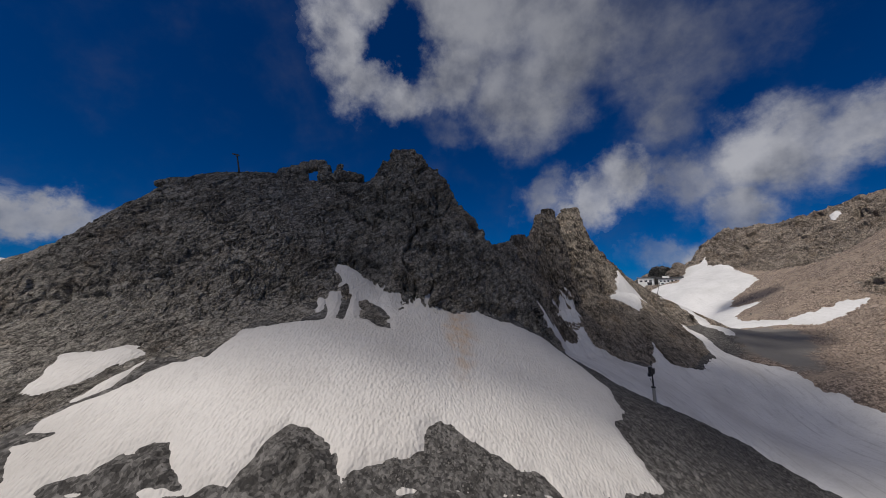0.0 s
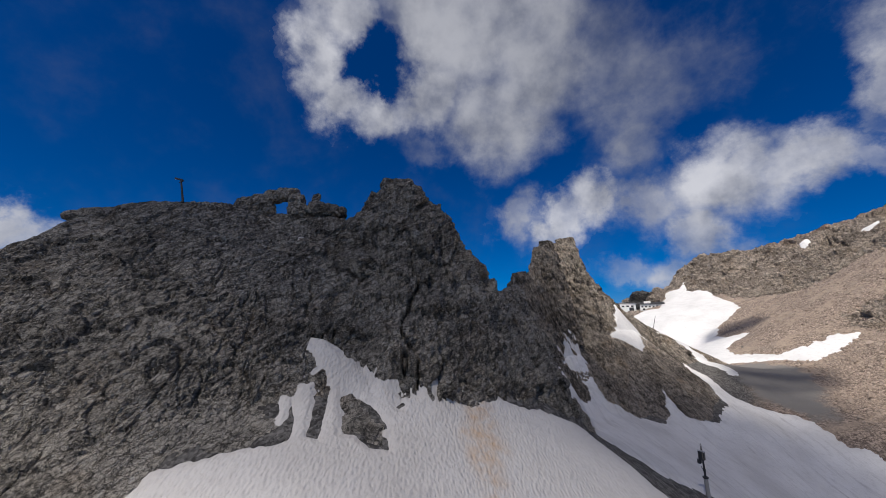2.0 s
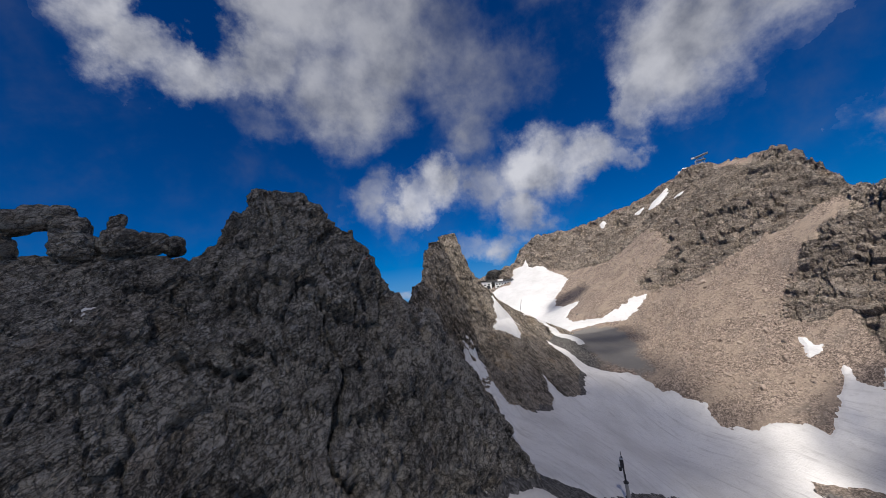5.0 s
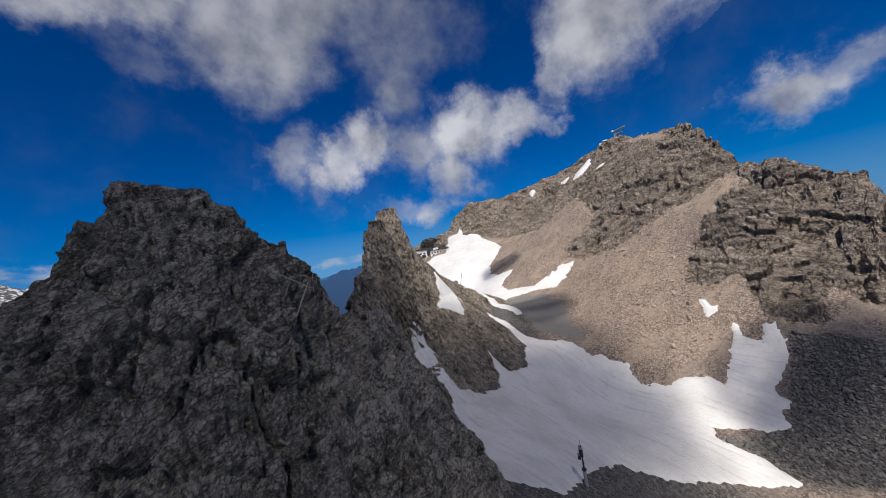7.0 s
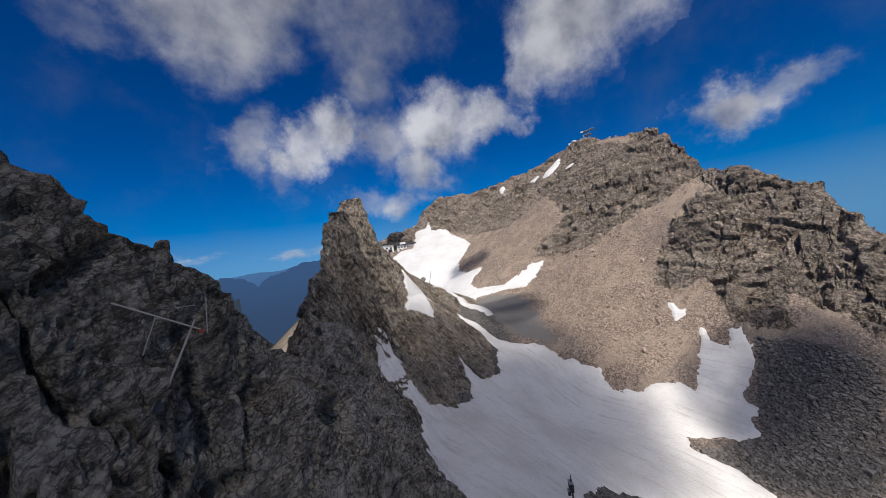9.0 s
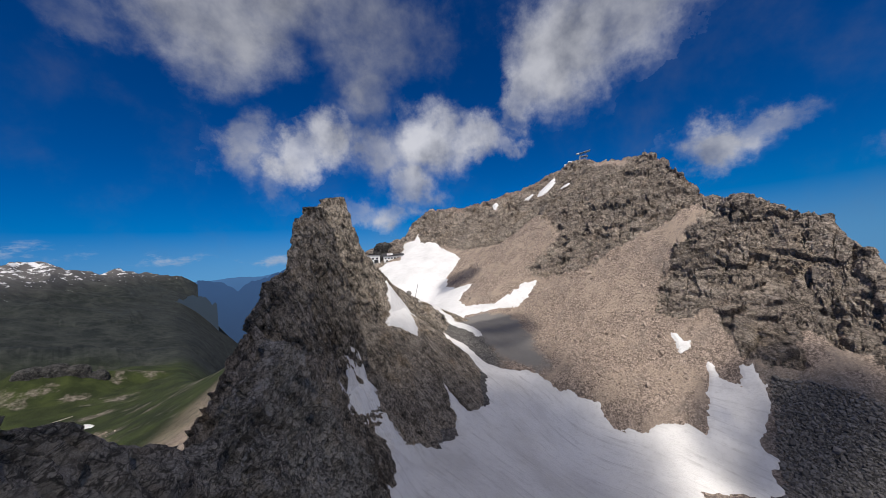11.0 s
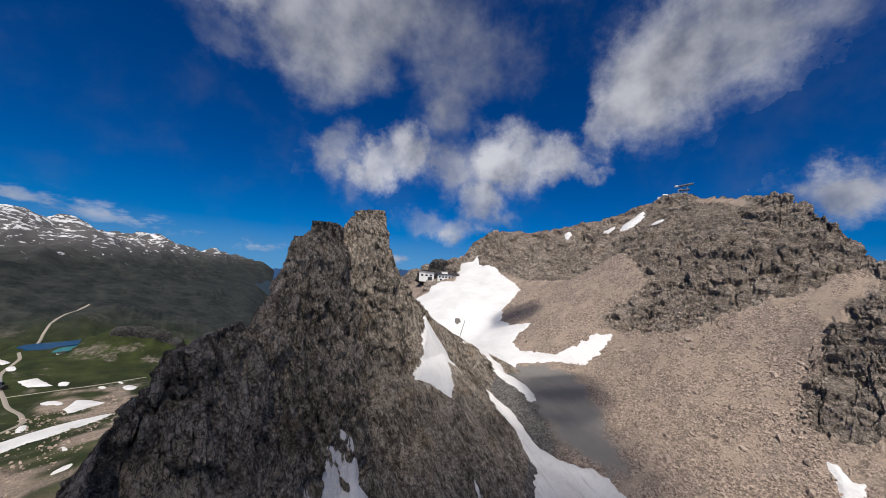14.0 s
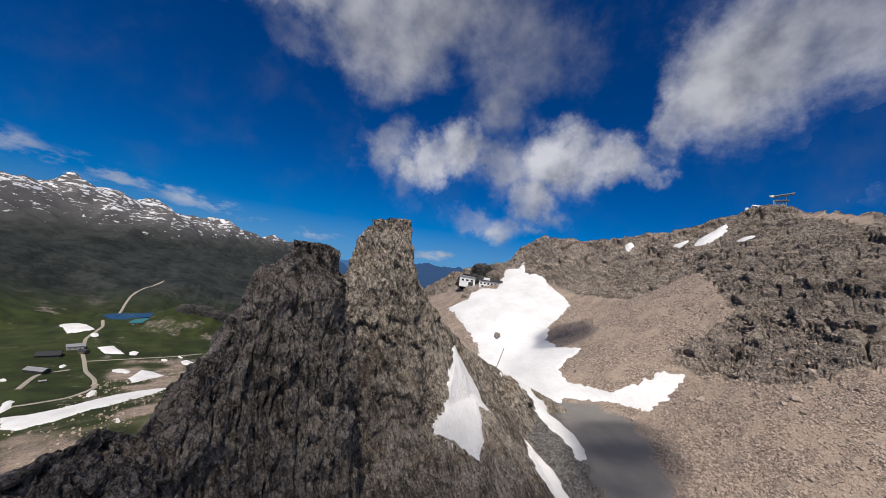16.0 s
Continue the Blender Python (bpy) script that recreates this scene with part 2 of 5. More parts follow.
ridge_rock = limestone("ridge_limestone", (0.10, 0.09, 0.079), (0.58, 0.525, 0.455), (0.42, 0.32, 0.23), (-0.42, -0.2, 0.88), 1.1, 0.5, 0.51, 0.72)
pinnacle_rock = limestone("pinnacle_limestone", (0.08, 0.068, 0.057), (0.60, 0.51, 0.42), (0.49, 0.36, 0.235), (0.82, -0.35, 0.42), 1.25, 0.6, 0.53, 0.73, 0.12)
summit_rock = limestone("summit_limestone", (0.165, 0.135, 0.112), (0.62, 0.515, 0.425), (0.50, 0.37, 0.25), (0.55, -0.35, 0.75), 3.0, 0.5, 0.50, 0.79)
# limestone darkened in its colour to stand for shade on distant crags
shaded_crag = limestone("dark_crag", (0.025, 0.025, 0.027), (0.13, 0.125, 0.12), (0.1, 0.085, 0.06), (0.3, -0.35, 0.88), 3.0, 0.3)


def snow_material(name, clean, dull, streaks):
    """Old summer snow, dimpled by the sun and dirty."""
    m, n = material(name)
    where = n.place
    cups = n.voronoi(stretch(n, n.vec("ADD", where, n.vec("SCALE", n.noise(where, 0.6, 3.0, 0.5, 0.0, "Color"), 0.5)), (2.1, 1.15, 1.15), (0, 0, -8)), 1.0, "SMOOTH_F1")
    broad = n.noise(where, 0.035, 5.0, 0.6)
    dirt = n.noise(where, 0.5, 9.0, 0.72)
    specks = n.noise(where, 3.0, 4.0, 0.7)
    flow = n.noise(stretch(n, where, (0.5, 0.06, 0.06), (0, 0, -38)), 1.0, 7.0, 0.68)
    colour = n.mix(n.step(broad, 0.35, 0.72), rgb(*clean), rgb(*dull))
    colour = n.mix(n.math("MULTIPLY", n.step(dirt, 0.48, 0.8), 0.5), colour, rgb(0.42, 0.39, 0.37))
    colour = n.mix(n.math("MULTIPLY", n.step(flow, 0.5, 0.72), streaks), colour, rgb(0.36, 0.33, 0.31))
    colour = n.mix(n.math("MULTIPLY", n.step(specks, 0.62, 0.74), 0.35), colour, rgb(0.3, 0.27, 0.25))
    # windblown ochre dust down the fall line of the front field
    off = n.vec("SUBTRACT", where, (8.0, 96.0, 94.0))
    band = n.vec("LENGTH", stretch(n, n.vec("ADD", off, n.vec("SCALE", n.noise(where, 0.16, 4.0, 0.6, 0.0, "Color"), 7.0)), (0.22, 0.055, 0.02), (0, 0, 22)))
    dust = n.math("MULTIPLY", n.step(band, 1.15, 0.2), n.step(n.noise(where, 0.35, 6.0, 0.65), 0.3, 0.7))
    colour = n.mix(n.math("MULTIPLY", dust, 0.95), colour, rgb(0.56, 0.40, 0.27))
    n.put(colour, n.surface.inputs["Base Color"])
    n.surface.inputs["Roughness"].default_value = 0.75
    bump(n, [(cups, 0.26), (dirt, 0.16)])
    return m


def attribute(n, name):
    a = n.add("ShaderNodeAttribute")
    a.attribute_name = name
    return a.outputs["Fac"]


def ground_material():
    m, n = material("scree_and_meadow")
    where = n.place
    stones = n.voronoi(n.vec("ADD", where, n.vec("SCALE", n.noise(where, 1.5, 2.0, 0.5, 0.0, "Color"), 0.5)), 0.8, "F1", "Color")
    stone_edge = n.voronoi(where, 0.8, "DISTANCE_TO_EDGE")
    pebbles = n.voronoi(where, 1.9, "F1", "Color")
    grain = n.noise(where, 1.1, 9.0, 0.76)
    broad = n.noise(where, 0.022, 5.0, 0.6)
    sep = n.add("ShaderNodeSeparateColor")
    n.put(stones, sep.inputs[0])
    sep2 = n.add("ShaderNodeSeparateColor")
    n.put(pebbles, sep2.inputs[0])
    mixed = n.math("ADD", n.math("MULTIPLY", sep.outputs[0], 0.22), n.math("ADD", n.math("MULTIPLY", sep2.outputs[0], 0.3), n.math("MULTIPLY", grain, 0.6)))
    scree = n.mix(n.step(mixed, 0.38, 0.86), rgb(0.118, 0.09, 0.073), rgb(0.51, 0.40, 0.322))
    scree = n.mix(n.math("MULTIPLY", n.step(n.noise(stretch(n, where, (0.02, 0.07, 0.07), (0, 0, 25)), 1.0, 6.0, 0.6), 0.47, 0.6), 0.7), scree, n.mix(grain, rgb(0.30, 0.235, 0.18), rgb(0.43, 0.34, 0.265)))
    scree = n.mix(n.math("MULTIPLY", n.step(n.noise(stretch(n, where, (0.03, 0.09, 0.09), (0, 0, 18)), 1.0, 7.0, 0.65), 0.52, 0.66), 0.5), scree, n.mix(grain, rgb(0.13, 0.108, 0.092), rgb(0.30, 0.25, 0.21)))
    grey = n.mix(n.step(mixed, 0.36, 0.88), rgb(0.05, 0.046, 0.043), rgb(0.235, 0.22, 0.205))
    colour = n.mix(attribute(n, "grey"), scree, grey)
    mud = n.mix(n.noise(where, 0.09, 6.0, 0.6), rgb(0.15, 0.14, 0.13), rgb(0.23, 0.215, 0.2))
    colour = n.mix(attribute(n, "mud"), colour, mud)
    grass_noise = n.noise(where, 0.02, 8.0, 0.62)
    grass = n.mix(n.step(grass_noise, 0.35, 0.68), rgb(0.014, 0.02, 0.005), rgb(0.036, 0.047, 0.012))
    bare = n.mix(n.step(n.noise(where, 0.09, 7.0, 0.68), 0.35, 0.7), rgb(0.06, 0.052, 0.036), rgb(0.20, 0.175, 0.145))
    grass = n.mix(n.step(n.noise(where, 0.012, 6.0, 0.65), 0.56, 0.66), grass, bare)
    colour = n.mix(attribute(n, "meadow"), colour, grass)
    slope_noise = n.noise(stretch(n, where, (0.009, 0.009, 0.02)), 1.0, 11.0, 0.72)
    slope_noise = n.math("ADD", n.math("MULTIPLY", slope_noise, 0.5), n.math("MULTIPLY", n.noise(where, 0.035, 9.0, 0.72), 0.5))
    # cloud shade and distance haze are put into this near-black slope colour
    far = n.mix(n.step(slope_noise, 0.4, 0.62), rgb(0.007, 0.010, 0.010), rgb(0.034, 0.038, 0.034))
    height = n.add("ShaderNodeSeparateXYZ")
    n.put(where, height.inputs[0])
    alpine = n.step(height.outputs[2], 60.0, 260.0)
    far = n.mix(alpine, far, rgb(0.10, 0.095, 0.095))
    patches = n.noise(stretch(n, where, (0.019, 0.019, 0.05)), 1.0, 9.0, 0.68)
    line = n.math("SUBTRACT", 0.735, n.math("MULTIPLY", n.step(height.outputs[2], -40.0, 330.0), 0.23))
    snowy = n.step(n.math("SUBTRACT", patches, line), 0.0, 0.02)
    far = n.mix(snowy, far, rgb(0.62, 0.62, 0.63))
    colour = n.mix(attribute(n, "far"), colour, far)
    n.put(colour, n.surface.inputs["Base Color"])
    keep = n.math("SUBTRACT", 1.0, n.math("MAXIMUM", attribute(n, "mud"), n.math("MULTIPLY", attribute(n, "meadow"), 0.7)))
    relief = n.math("MULTIPLY", n.math("ADD", n.step(stone_edge, 0.0, 0.3), sep.outputs[1]), keep)
    bump(n, [(relief, 0.15), (n.math("MULTIPLY", sep2.outputs[1], keep), 0.12), (grain, 0.35)])
    return m


def plain(name, colour, rough=0.6, metal=0.0, vary=0.15, scale=3.0):
    """Paint, metal or plaster with a little grime."""
    m, n = material(name)
    g = n.noise(n.place, scale, 6.0, 0.6)
    n.put(n.mix(n.math("MULTIPLY", g, vary * 2), rgb(*colour), rgb(*[c * 0.5 for c in colour])), n.surface.inputs["Base Color"])
    n.surface.inputs["Roughness"].default_value = rough
    n.surface.inputs["Metallic"].default_value = metal
    return m


front_snow = snow_material("dimpled_old_snow", (0.64, 0.605, 0.57), (0.53, 0.495, 0.46), 0.12)
grey_snow = snow_material("dirty_grey_snow", (0.76, 0.735, 0.71), (0.60, 0.575, 0.55), 0.45)
white_snow = snow_material("bright_old_snow", (0.72, 0.705, 0.695), (0.60, 0.59, 0.58), 0.25)
ground_mat = ground_material()
# ---- the lie of the land: gentle ground as blended facets (x, y, reach, height, fall along x, fall along y) ----
FRONT_SLOPE = [
    (-100, 50, 30, 81.2, 0.00, 0.64),
    (-60, 75, 22, 94.4, -0.05, 0.53),
    (-25, 60, 20, 88.5, -0.13, 0.46),
    (-20, 90, 20, 106.0, -0.17, 0.45),
    (12, 80, 20, 78.8, -0.36, 0.50),
    (15, 108, 14, 105.1, -0.49, 0.54),
    (45, 85, 22, 74.7, -0.46, 0.37),
    (72, 125, 22, 70.6, -0.48, 0.24),
    (30, 20, 40, 50.9, -0.29, 0.38),
    (-60, 0, 50, 45.9, -0.15, 0.42),
    (150, 20, 60, 20.9, -0.06, 0.13),
]
SNOW_BOWL = [
    (100, 165, 20, 68.0, -0.35, 0.23),
    (125, 185, 18, 62.2, -0.27, 0.30),
    (165, 130, 25, 43.0, -0.10, 0.20),
    (160, 200, 18, 63.6, -0.16, 0.43),
    (175, 165, 18, 36.3, -0.01, 0.33),
    (200, 95, 28, 34.7, 0.26, 0.18),
    (215, 130, 22, 50.8, 0.34, 0.20),
    (225, 220, 24, 69.7, 0.14, 0.18),
    (230, 265, 25, 87.0, 0.05, 0.14),
    (170, 255, 18, 84.3, -0.03, 0.35),
    (265, 240, 22, 74.1, 0.29, 0.06),
    (270, 300, 24, 80.2, 0.22, 0.04),
]
SCREE_SLOPE = [
    (260, 65, 28, 74.8, 0.57, 0.10),
    (290, 120, 24, 81.4, 0.68, -0.00),
    (290, 170, 22, 86.5, 0.59, 0.12),
    (320, 180, 24, 106.5, 0.59, 0.00),
    (320, 220, 24, 111.5, 0.50, -0.02),
    (330, 75, 30, 102.2, 0.68, 0.14),
    (350, 115, 26, 162.8, 0.75, 0.02),
    (380, 150, 28, 143.3, 0.74, -0.09),
    (360, 250, 28, 113.5, 0.61, -0.09),
    (400, 210, 30, 167.9, 0.77, -0.10),
    (310, 340, 28, 102.6, 0.45, -0.04),
    (345, 385, 30, 106.6, 0.50, -0.12),
    (400, 300, 32, 150.8, 0.63, -0.08),
]
UPPER_CIRQUE = [
    (400, 510, 50, 149.1, 0.36, 0.06),
    (450, 390, 40, 160.6, 0.53, -0.15),
    (490, 300, 45, 217.2, 0.65, -0.19),
    (500, 460, 45, 168.2, 0.39, -0.06),
    (560, 320, 45, 245.7, 0.60, -0.25),
    (470, 620, 50, 173.6, 0.33, 0.05),
    (620, 200, 90, 291.7, 0.57, -0.06),
    (420, 20, 60, 123.2, 0.57, 0.22),
    (680, 420, 90, 264.6, 0.47, -0.12),
    (250, 470, 35, 80.0, 0.42, 0.03),
]
NORTH_SIDE = [
    (120, 420, 60, 26.1, 0.31, -0.12),
    (200, 600, 60, 54.1, 0.49, -0.04),
    (300, 720, 70, 90.1, 0.50, -0.13),
    (-60, 250, 70, 32.3, 0.06, -0.29),
    (-250, 250, 90, 10.2, 0.04, -0.29),
    (30, 350, 60, 11.2, 0.17, -0.22),
    (0, 560, 100, -47.2, 0.30, -0.16),
    (-100, 740, 110, -86.9, 0.22, -0.18),
]
GREEN_VALLEY = [
    (-350, 850, 150, -107.0, 0.10, -0.16),
    (150, 900, 130, -59.6, 0.37, -0.19),
    (-130, 1000, 120, -125.4, 0.07, -0.11),
    (-80, 1200, 110, -133.6, -0.04, 0.01),
    (-200, 1350, 110, -103.3, -0.06, 0.09),
    (-40, 1400, 110, -109.4, -0.10, 0.10),
    (-420, 1250, 200, -130.0, 0.06, -0.12),
    (250, 1300, 220, -124.1, 0.23, -0.17),
]
# crest lines: x, y, z, slope of the sunny side (right of the line), height of its steep part, slope of the other side
MAIN_CREST = [
    (-330, 190, 70, 0.8, 40, 0.9), (-179, 135, 119, 0.9, 40, 0.9), (-142, 125, 126, 1.0, 40, 0.9), (-118, 120, 131, 1.05, 40, 0.9),
    (-105, 118, 143, 1.1, 40, 1.1), (-101, 121, 148.5, 1.15, 44, 1.2), (-90, 123, 151.5, 1.2, 44, 1.2), (-76, 121, 151, 1.2, 44, 1.2),
    (-62, 124, 152, 1.1, 44, 1.2), (-57, 126.5, 150.2, 1.1, 44, 1.2), (-49, 127, 149.4, 1.1, 44, 1.2), (-38, 126, 149.4, 1.2, 44, 1.2), (-30, 124, 147.2, 1.5, 44, 1.3),
    (-24, 122, 152.5, 1.9, 48, 1.5),
]
TOWER_CREST = [
    (-24, 122, 152.5, 1.9, 48, 1.5, 1.0), (-18, 123, 160.4, 2.0, 50, 1.7, 1.2), (-12, 118.5, 158.2, 2.3, 50, 1.8, 1.0), (-7, 117.5, 153.6, 2.6, 46, 1.9, 0.9),
    (-3, 117, 149.8, 2.8, 44, 2.0, 0.8), (1.5, 118, 146.4, 2.8, 42, 2.0, 0.8), (5, 121, 140.4, 2.4, 34, 1.9, 0.7), (8, 124, 135.6, 1.9, 30, 1.8, 0.8),
    (14, 135, 126, 1.1, 24, 1.5, 1.0), (22, 145, 127, 1.4, 28, 1.4, 1.0), (31, 157, 131, 2.0, 32, 1.4, 1.0), (33, 168, 129, 2.2, 32, 1.4, 1.0),
]
# the pinnacles have flat crowns: the last number is their half width
PINNACLE_CREST = [
    (33, 168, 129, 2.2, 32, 1.4, 0.0), (34, 181, 132.5, 2.4, 34, 1.7, 0.5), (41, 187, 140.6, 2.8, 40, 2.0, 0.8), (46, 193, 142.4, 3.0, 42, 2.2, 0.8), (49, 197, 143.2, 3.0, 42, 2.2, 0.8), (51.5, 200, 140.6, 3.2, 42, 1.8, 0.3),
    (55, 206, 145.5, 3.6, 46, 3.0, 1.0), (60, 213, 152.5, 4.0, 52, 4.6, 1.6), (65, 218, 161, 4.2, 56, 5.6, 3.0), (71, 223, 166.3, 4.2, 60, 6.2, 3.6),
    (74.5, 226, 165.5, 4.6, 60, 5.8, 3.0), (80, 235, 150, 4.0, 44, 4.0, 0.0), (87, 248, 150, 4.0, 44, 4.0, 0.5), (92, 257, 171.5, 4.6, 62, 5.4, 2.8),
    (98, 262, 178, 4.6, 64, 6.0, 4.0), (106, 265, 180, 4.2, 64, 6.0, 3.6),
]
RIB_CREST = [
    (106, 265, 180, 4.2, 64, 4.0, 3.6), (113, 269, 168, 3.4, 54, 2.6, 1.0), (121, 272, 156, 2.4, 40, 1.8, 0.5), (138, 279, 140, 1.6, 26, 1.3, 0.0),
    (160, 289, 125, 1.3, 20, 1.0, 0.0), (186, 297, 112.5, 1.2, 16, 0.9, 0.0), (215, 300, 99, 1.0, 10, 0.8, 0.0), (250, 300, 83, 0.8, 4, 0.6, 0.0),
]
SUMMIT_CREST = [
    (380, 690, 150, 0.8, 8, 0.9), (406, 645, 171, 0.9, 8, 0.9), (469, 634, 186, 0.9, 10, 0.9), (489, 603, 227, 1.1, 30, 0.9),
    (496, 582, 238, 1.1, 34, 0.8), (540, 518, 239, 1.0, 34, 0.8), (567, 465, 247, 0.9, 34, 0.8), (603, 394, 267, 0.8, 30, 0.8),
    (622, 355, 288, 0.8, 34, 0.8), (640, 321, 299, 0.8, 34, 0.8), (610, 254, 275, 0.8, 30, 1.2), (560, 215, 265, 0.8, 34, 1.8),
    (526, 193, 258, 1.0, 40, 2.2), (488, 162, 227, 1.0, 30, 2.2), (440, 134, 184, 0.9, 20, 2.2),
]
SPUR_CREST = [
    (440, 134, 184, 0.9, 20, 2.2), (394, 102, 174, 1.0, 34, 2.2), (374, 72, 159, 1.0, 40, 2.2), (359, 59, 150, 1.0, 40, 2.2),
    (343, 49, 129, 0.9, 30, 2.0), (322, 39, 109, 0.8, 24, 1.8), (285, 5, 72, 0.8, 20, 1.4),
]
FAR_CREST = [
    (-2600, 1300, 330, 0.42, 120, 0.5), (-1500, 2100, 330, 0.42, 120, 0.5), (-1011, 2516, 313, 0.45, 120, 0.5), (-864, 2790, 352, 0.45, 130, 0.5),
    (-752, 2983, 366, 0.45, 120, 0.5), (-651, 3165, 312, 0.45, 100, 0.5), (-437, 3410, 298, 0.45, 100, 0.5), (-194, 3738, 266, 0.42, 90, 0.5),
    (85, 4047, 205, 0.4, 80, 0.5), (437, 4330, 172, 0.4, 60, 0.5), (913, 4485, 60, 0.35, 60, 0.4), (1404, 4500, -80, 0.3, 40, 0.4), (2300, 4500, -80, 0.3, 40, 0.4),
]
LAKE_HILL = [(40, 1432, -118, 0.5, 16, 0.6), (0, 1432, -92, 0.5, 16, 0.8), (-41, 1432, -68, 0.6, 20, 0.9), (-78, 1432, -60, 0.6, 20, 0.9), (-113, 1432, -64, 0.6, 20, 0.8), (-139, 1436, -78, 0.5, 16, 0.5), (-185, 1440, -104, 0.4, 8, 0.3)]


def smooth01(a, lo, hi):
    t = np.clip((a - lo) / (hi - lo), 0.0, 1.0)
    return t * t * (3.0 - 2.0 * t)


def facet_ground(x, y):
    top, under = np.zeros_like(x), np.full_like(x, 1e-30)
    for fx, fy, reach, z, ax, ay in FRONT_SLOPE + SNOW_BOWL + SCREE_SLOPE + UPPER_CIRQUE + NORTH_SIDE + GREEN_VALLEY:
        dx, dy = x - fx, y - fy
        d2 = dx * dx + dy * dy
        w = np.exp(-d2 / (2.0 * reach * reach)) + 1e-9 / (1.0 + d2 / 1e4)
        cap = np.minimum(1.0, 3.0 * reach / np.sqrt(d2 + 1e-6))
        top += w * (z + (ax * dx + ay * dy) * cap)
        under += w
    return top / under


def crest_height(x, y, nodes, gentle):
    """The height of a ridge: it falls from its crest line, steeply first and gently below."""
    best = np.full_like(x, -1e9)
    for a, b in zip(nodes[:-1], nodes[1:]):
        ex, ey = b[0] - a[0], b[1] - a[1]
        length2 = ex * ex + ey * ey
        k = np.clip(((x - a[0]) * ex + (y - a[1]) * ey) / length2, 0.0, 1.0)
        dx, dy = x - a[0] - k * ex, y - a[1] - k * ey
        d = np.sqrt(dx * dx + dy * dy)
        side = (ex * dy - ey * dx) / np.sqrt(length2)
        mix = smooth01(side, -4.0, 4.0)
        z, s, h, o = [p + (q - p) * k for p, q in zip(a[2:6], b[2:6])]
        if len(a) > 6:
            d = np.maximum(d - a[6] - (b[6] - a[6]) * k, 0.0)
        w = h / s
        right = s * np.minimum(d, w) * (0.85 + 0.25 * np.minimum(d, w) / w) + gentle * np.maximum(d - w, 0.0)
        left = o * np.minimum(d, 40.0) + 0.6 * np.maximum(d - 40.0, 0.0)
        round_top = 1.2 * (1.0 - np.exp(-d / 1.5))
        drop = right * (1.0 - mix) + left * mix
        drop = np.where((k <= 0.0) | (k >= 1.0), np.maximum(drop, right), drop)
        best = np.maximum(best, z - drop + 0.4 - round_top * 0.3)
    return best


def crest_cap(x, y, nodes, fall):
    """Behind a crest line the land cannot stand higher than this."""
    near, cap = np.full_like(x, 1e18), np.full_like(x, 1e9)
    for a, b in zip(nodes[:-1], nodes[1:]):
        ex, ey = b[0] - a[0], b[1] - a[1]
        length2 = ex * ex + ey * ey
        k = np.clip(((x - a[0]) * ex + (y - a[1]) * ey) / length2, 0.0, 1.0)
        dx, dy = x - a[0] - k * ex, y - a[1] - k * ey
        d2 = dx * dx + dy * dy
        side = (ex * (y - a[1]) - ey * (x - a[0])) / np.sqrt(length2)
        z = a[2] + (b[2] - a[2]) * k
        lim = z - 4.0 - fall * np.sqrt(d2) * np.where(side > 0, 1.0, -0.2)
        cap = np.where(d2 < near, lim, cap)
        near = np.minimum(near, d2)
    return cap


def soft_max(a, b, k):
    h = np.clip(0.5 + 0.5 * (a - b) / k, 0.0, 1.0)
    return b + (a - b) * h + k * h * (1.0 - h)


def land(x, y):
    """Height of the bare land, without its crags, and how far each of the ridges stands over the ground."""
    g = facet_ground(x, y)
    far = np.sqrt(x * x + y * y)
    g = g + (-140.0 - g) * smooth01(far, 1500.0, 2200.0)
    g = np.where(x > 300, np.minimum(g, np.maximum(crest_cap(x, y, SUMMIT_CREST + SPUR_CREST[1:], 1.6), -140.0)), g)
    main = np.maximum(crest_height(x, y, MAIN_CREST, 1.15), crest_height(x, y, TOWER_CREST, 2.0))
    pin = np.maximum(crest_height(x, y, PINNACLE_CREST, 1.15), crest_height(x, y, RIB_CREST, 0.85))
    top = np.maximum(crest_height(x, y, SUMMIT_CREST, 0.85), crest_height(x, y, SPUR_CREST, 0.95))
    out = np.maximum(crest_height(x, y, FAR_CREST, 0.36), crest_height(x, y, LAKE_HILL, 0.35))
    h = soft_max(main, g, 3.0)
    h = soft_max(pin, h, 3.0)
    h = soft_max(top, h, 6.0)
    h = soft_max(out, h, 8.0)
    return h, main - g, pin - np.maximum(g, main), top - g, out - g
# ---- outlines in plan, in metres: snow patches, cliffs, water and kinds of ground ----
FRONT_SNOW = [(-66, 54), (-62, 60), (-53, 69), (-47, 70), (-46, 77), (-45, 79), (-35, 81), (-28, 84), (-20, 83), (-13, 85), (-13, 93), (3, 98),
    (9, 104), (17, 106), (27, 111), (34, 115), (43, 112), (49, 105), (46, 92), (41, 86), (41, 76), (43, 71)]
FRONT_BED = [(-66, 54), (-47, 61), (-26, 72), (2, 89), (34, 98), (41, 76), (43, 71), (20, 62), (-7, 52), (-31, 48), (-57, 48)]
ROCK_HOLE_A = [(-57, 48), (-53, 49), (-49, 50), (-44, 53), (-40, 54), (-38, 52), (-33, 48)]
ROCK_HOLE_B = [(-28, 48), (-28, 50), (-27, 52), (-26, 55), (-24, 57), (-21, 57), (-16, 55), (-14, 52), (-14, 50)]
ROCK_HOLE_C = [(-14, 50), (-14, 52), (-8, 56), (-3, 59), (-3, 62), (-1, 65), (2, 66), (6, 65), (11, 64), (17, 64), (20, 62)]
